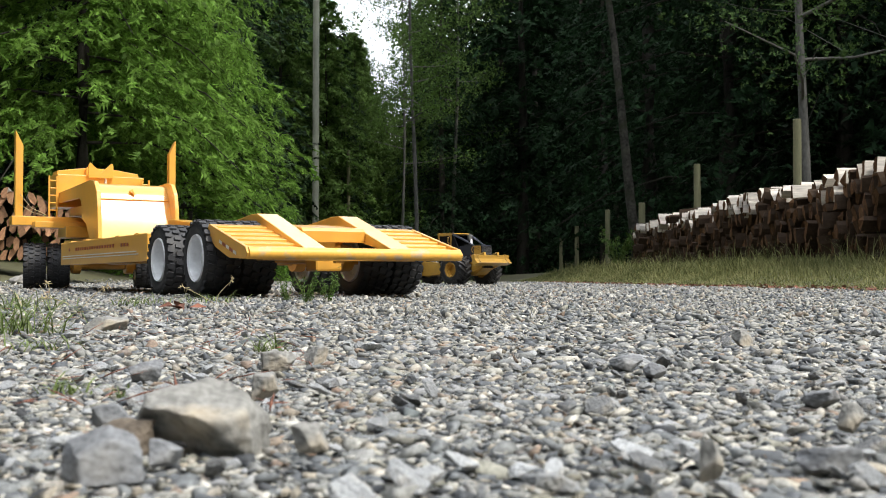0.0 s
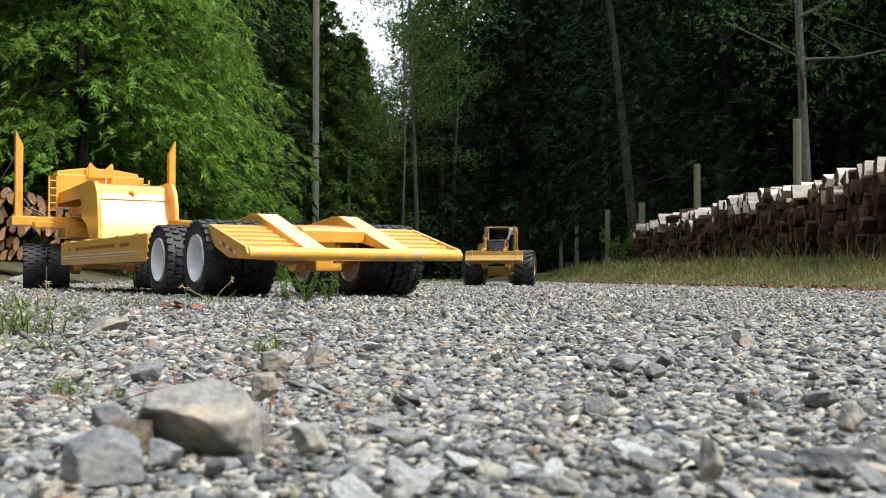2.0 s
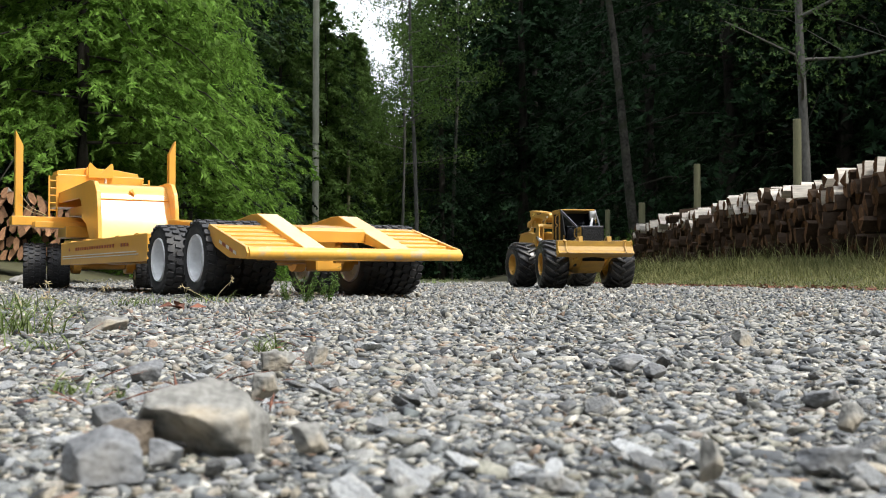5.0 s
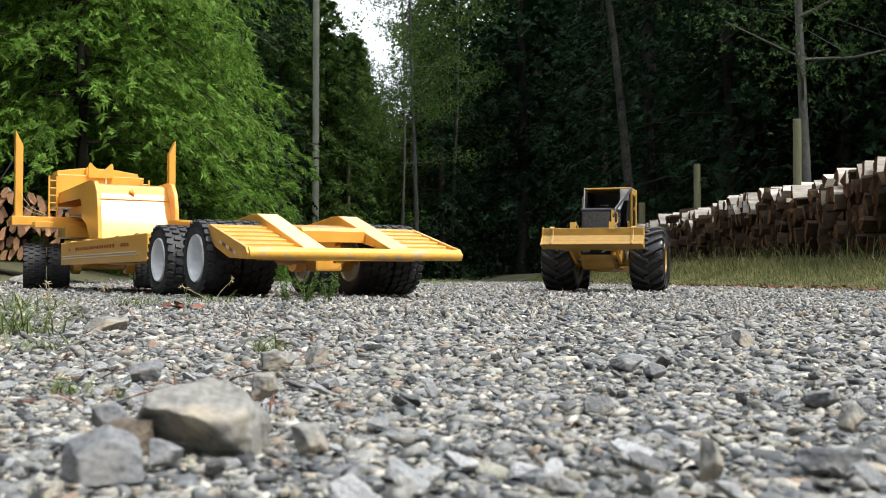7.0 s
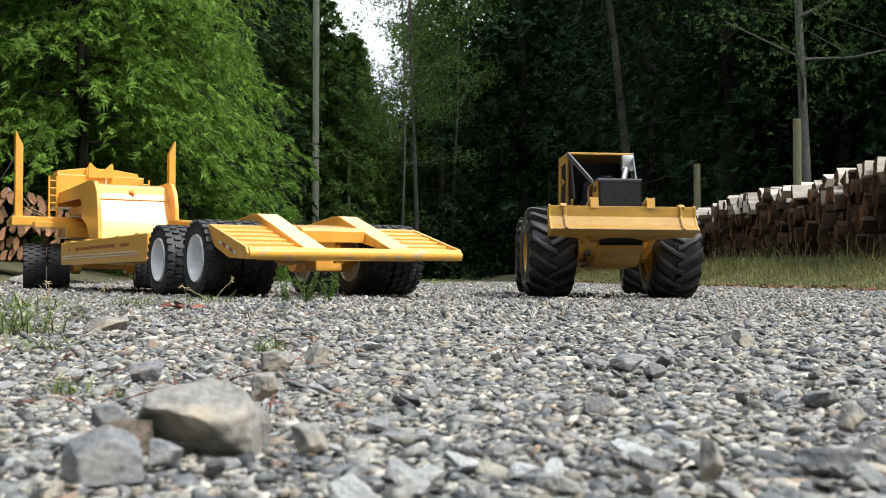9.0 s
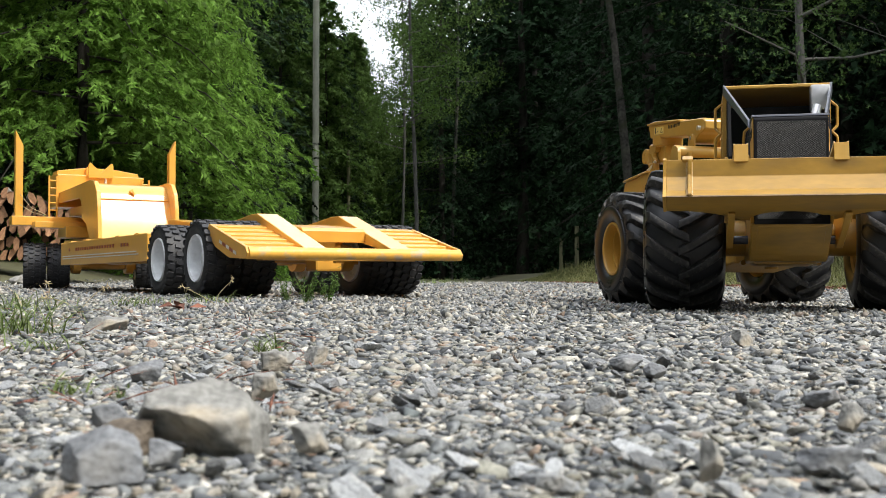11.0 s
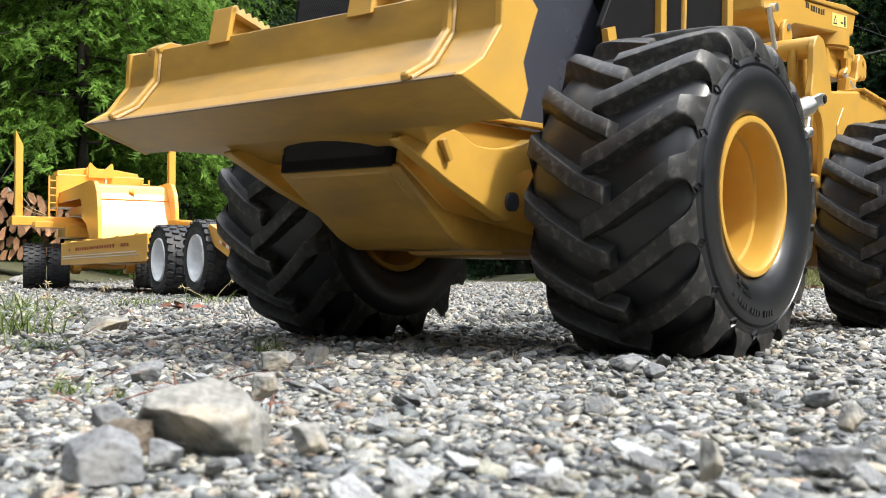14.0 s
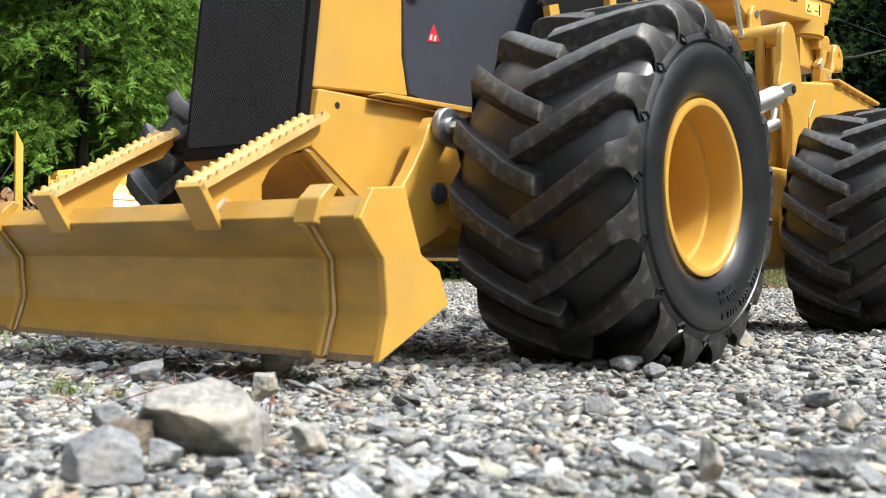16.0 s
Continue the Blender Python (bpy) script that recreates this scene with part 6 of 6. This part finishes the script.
def build_small():
    G, B = M["rock"], M["rock_dark"]
    rock("pale angular rock with a tan stain", -0.0765, 0.332, 0.0238, 0.021, 0.0165, -4, 4, G, 0, 0.40,
         [(0.16, -0.55, 0.80, 0.46), (-0.30, -0.80, -0.52, 0.40), (0.95, -0.25, 0.15, 0.86), (0.55, -0.80, -0.05, 0.78), (-0.92, -0.15, 0.30, 0.86), (0.1, 1, 0.3, 0.7), (-0.5, 0.3, 0.85, 0.80), (0.75, 0.1, 0.62, 0.84)], 1)
    rock("blue-grey broken stone half in gravel", -0.0905, 0.286, 0.0128, 0.011, 0.0092, 10, 9, B, 0, 0.25,
         [(-0.45, -0.45, 0.75, 0.46), (0.55, -0.35, 0.75, 0.62), (0.15, -1, 0.25, 0.62), (0, 1, 0.4, 0.6), (0.9, 0.2, 0.1, 0.85), (-0.9, -0.4, 0.1, 0.7)], 1)
    rock("brown stone leaning on a larger rock", -0.0985, 0.322, 0.0115, 0.008, 0.0060, -18, 12, M["rock_brown"], 0, 0.25,
         [(0.1, -0.6, 0.8, 0.5), (-0.3, -0.9, -0.1, 0.7), (0.8, -0.4, 0.4, 0.8), (-0.8, 0, 0.6, 0.8)], 1)
    rock("small grey stone under a larger rock", -0.0775, 0.300, 0.0062, 0.005, 0.0050, 25, 13, B, 0, 0.2)
    rock("small pale stone beside a larger rock", -0.040, 0.325, 0.0065, 0.006, 0.0058, 40, 14, G, 0, 0.2)
    rock("small grey stone beside a larger rock", -0.098, 0.335, 0.006, 0.005, 0.006, 60, 15, G)
    rock("brown-grey stone behind a larger rock", -0.112, 0.362, 0.008, 0.006, 0.007, 10, 16, B)
    rock("grey angular stone lying on the gravel", -0.079, 0.475, 0.0085, 0.007, 0.0085, 40, 21, G)
    rock("flat grey stone lying on the gravel", -0.155, 0.555, 0.012, 0.009, 0.007, 5, 22, B)
    rock("pale stone lying on the gravel", -0.095, 0.62, 0.012, 0.009, 0.0075, 15, 23, G)
    rock("pale stone lying on the gravel", -0.078, 0.665, 0.011, 0.008, 0.007, 50, 24, G)
    rock("small round grey stone lying on the gravel", 0.232, 0.83, 0.0105, 0.009, 0.0085, 30, 25, G)
    rock("tan pointed stone lying on the gravel", 0.142, 0.375, 0.0052, 0.005, 0.0068, 0, 26, G)
    rock("tan upright stone lying on the gravel", 0.071, 0.285, 0.0042, 0.004, 0.0066, 30, 27, G)
    rock("flat blue-grey stone lying on the gravel", 0.105, 0.62, 0.012, 0.009, 0.005, 0, 28, B)
    rock("dark grey stone lying on the gravel", 0.112, 0.57, 0.010, 0.008, 0.006, 70, 29, B)
    rock("pinkish flat stone lying on the gravel", -0.33, 1.05, 0.024, 0.016, 0.010, 12, 30, G)
    rock("dark stone at the lower edge", 0.105, 0.295, 0.010, 0.007, 0.005, 12, 31, B)
    rock("grey flat stone lying on the gravel", 0.155, 0.44, 0.011, 0.009, 0.005, 40, 32, B)
    for k, (x, y, s) in enumerate(((-3.55, 8.0, 0.15), (-3.2, 8.1, 0.10), (-3.9, 7.9, 0.16), (-2.95, 8.2, 0.09))):
        r = rock("weathered boulder below the wood pile", x, y, s, s * 0.8, s * 0.7, k * 50, 50 + k, M["boulder"])
        r["group"] = "boulders below the wood pile"
    g, st = M["grass_green"], M["straw"]
    tuft("low green grass tuft among the stones", -0.30, 0.80, 40, 0.022, 0.08, 1, g)
    tuft("low green grass tuft among the stones", -0.175, 0.50, 26, 0.016, 0.02, 2, g)
    tuft("low green grass tuft among the stones", -0.143, 0.485, 18, 0.010, 0.010, 3, g)
    tuft("green and brown tuft among the stones", -0.127, 0.78, 46, 0.022, 0.028, 4, g)
    tuft("grass tuft beside the trailer tyre", -0.41, 1.9, 60, 0.035, 0.10, 5, g)
    tuft("grass tuft beside the trailer tyre", -0.50, 1.75, 60, 0.035, 0.12, 6, g)
    tuft("spreading grass tuft at the edge of the gravel", -0.40, 1.02, 110, 0.062, 0.08, 7, g)
    tuft("grass at the edge of the gravel", -0.62, 1.55, 110, 0.05, 0.14, 8, g)
    tuft("dry seeded grass stalks beside the trailer", -0.66, 1.72, 8, 0.10, 0.12, 9, st)
    stalk("bent dry stalk with pale spikelets", -0.375, 1.78, [(0, 0, 0), (-0.03, 0, 0.018), (-0.062, 0, 0.033)], 1)
    stalk("bent dry stalk with pale spikelets", -0.37, 1.74, [(0, 0, 0), (0.005, 0, 0.02), (0.018, 0, 0.034), (0.03, 0, 0.046)], 2)
    stalk("bent dry stalk with pale spikelets", -0.62, 1.7, [(0, 0, 0), (-0.004, 0, 0.02), (-0.006, 0, 0.034), (-0.01, 0, 0.042)], 3)
    stalk("bent dry stalk with pale spikelets", -0.56, 1.66, [(0, 0, 0), (0.01, 0, 0.012), (0.022, 0, 0.024), (0.04, 0, 0.035)], 4)
    stalk("bent dry stalk with pale spikelets", -0.55, 1.6, [(0, 0, 0), (-0.012, 0, 0.01), (-0.03, 0, 0.016), (-0.05, 0, 0.018)], 5)
    weed("leafy green weed under the trailer tail", -0.262, 2.05, 0.062, 9, 1)
    weed("leafy green weed under the trailer tail", -0.305, 2.1, 0.05, 8, 2)
    weed("low leafy weed under the trailer tail", -0.225, 2.08, 0.07, 6, 3)
    weed("leafy green bush beside a fence post", 2.55, 15.6, 0.65, 12, 4)
    for k, (x, y) in enumerate(((-0.25, 9.6), (-0.05, 10.2), (-0.55, 9.9), (-0.8, 10.4), (0.1, 11.2))):
        tuft("green grass at the far edge of the gravel", x, y, 70, 0.11, 0.6, 60 + k, g)
    dead_leaves()
    twigs()
    verge_grass()


build_small()


# ---- what moves ----
# seconds, x, y, heading of the front frame, heading of the rear frame
TRACK = [
    (0.0, 0.203, 7.92, -46, -36), (0.5, 0.345, 7.70, -70.6, -38), (1.0, 0.429, 7.42, -87.3, -43), (1.5, 0.417, 7.181, -101.6, -54), (2.0, 0.367, 6.942, -100.4, -80),
    (2.5, 0.339, 6.66, -88.5, -97), (3.0, 0.375, 6.377, -79.5, -93), (3.5, 0.438, 6.09, -73.2, -86), (4.1, 0.546, 5.76, -71.6, -76), (4.8, 0.66, 5.34, -78, -73),
    (5.6, 0.715, 4.84, -94, -76), (6.1, 0.697, 4.52, -103, -79), (6.5, 0.667, 4.257, -107, -84), (7.0, 0.598, 3.983, -107.7, -98), (7.6, 0.512, 3.677, -103, -106), (8.0, 0.47, 3.465, -97.1, -108),
    (8.5, 0.435, 3.142, -92, -101), (9.0, 0.43, 2.818, -87.5, -96), (9.4, 0.445, 2.58, -82, -90), (10.0, 0.498, 2.26, -81, -82), (10.6, 0.560, 1.965, -92, -78), (11.3, 0.528, 1.590, -110.5, -78),
    (11.5, 0.4888, 1.4998, -114.5, -80), (12, 0.3928, 1.3027, -123.5, -92), (12.5, 0.2615, 1.0932, -136.0, -105), (13, 0.1615, 0.9882, -140.2, -118), (13.5, 0.0956, 0.9335, -133.8, -124),
    (14, 0.0372, 0.8717, -129.9, -131), (14.5, -0.0186, 0.7982, -128.7, -131), (14.75, -0.0151, 0.7982, -128.7, -131), (15.0, -0.0163, 0.7982, -128.7, -131), (16.0, -0.0163, 0.7982, -128.7, -131)]
# height and tilt of the front frame: seconds, z, roll and pitch in degrees
TILT = [(0.0, -0.002, 0.0, 0.3), (4.1, 0.003, 0.1, 0.5), (6.5, 0.009, 0.1, 0.4), (9.0, 0.006, 0.6, 0.4), (11.5, 0.0002, 0.15, -0.85), (12, -0.0002, 0.46, -1.04), (12.5, -0.0011, 0.92, -1.44), (13, -0.0029, 1.02, -1.71), (13.5, -0.0044, 1.08, -0.64), (14, -0.0024, 1.00, -0.22), (14.5, -0.0026, 0.90, -0.61), (15.0, -0.0026, 0.90, -0.61), (16.0, -0.0026, 0.90, -0.36)]
# the blade's turn about its hinge, degrees downwards
BLADE = [(0.0, 0), (14.85, 0), (15.0, 6), (15.3, 19.5), (15.5, 32.2), (15.6, 38), (15.75, 42.7), (15.9, 44.6), (16.0, 44.8)]


def track_at(t):
    T = np.array([r[0] for r in TRACK])
    return [float(np.interp(t, T, [r[k] for r in TRACK])) for k in (1, 2, 3, 4)]


def tilt_at(t):
    T = [r[0] for r in TILT]
    return [float(np.interp(t, T, [r[k] for r in TILT])) for k in (1, 2, 3)]


def motions():
    body = []
    for r in TRACK:
        z, roll, pitch = tilt_at(r[0])
        body.append((r[0], pose(r[1], r[2], z, 0, 0, r[3]) @ pose(0, 0, 0, roll * -1, pitch, 0)))
    walk(skidder, body)
    joint = pose(-LF, 0, 0)
    walk(rear, [(r[0], joint @ pose(0, 0, 0, 0, 0, r[4] - r[3])) for r in TRACK])
    walk(blade, [(t, pose(PIVOT[0], BLADE_Y, PIVOT[1], 0, a, 0)) for t, a in BLADE])
    # wheels turn by the ground that they pass over
    spots = {"fl": (0, WHEEL_Y), "fr": (0, -WHEEL_Y_RIGHT), "rl": (-LR, WHEEL_Y), "rr": (-LR, -WHEEL_Y_RIGHT)}
    for key, (ax, ay) in spots.items():
        rows, gone, last = [], 0.0, None
        for t in [k * 0.1 for k in range(161)]:
            x, y, hf, hr = track_at(t)
            cf, sf = math.cos(radians(hf)), math.sin(radians(hf))
            if key[0] == "r":
                ch, sh = math.cos(radians(hr)), math.sin(radians(hr))
                ox, oy = x - LF * cf, y - LF * sf
            else:
                ch, sh, ox, oy = cf, sf, x, y
            p = (ox + ch * ax - sh * ay, oy + sh * ax + ch * ay)
            if last:
                gone += (p[0] - last[0]) * ch + (p[1] - last[1]) * sh
            last = p
            if int(round(t * 10)) % 2 == 0:
                base = joint @ pose(0, 0, 0, 0, 0, hr - hf) if key[0] == "r" else pose(0, 0, 0)
                spin = math.degrees(gone / 0.1165)
                rows.append((t, base @ pose(ax, ay, AXLE_Z, 0, spin + PHASE[key], 0)))
        walk(wheels[key], rows)


PHASE = {"fl": -4.9, "fr": 0.0, "rl": 0.0, "rr": 0.0}
motions()
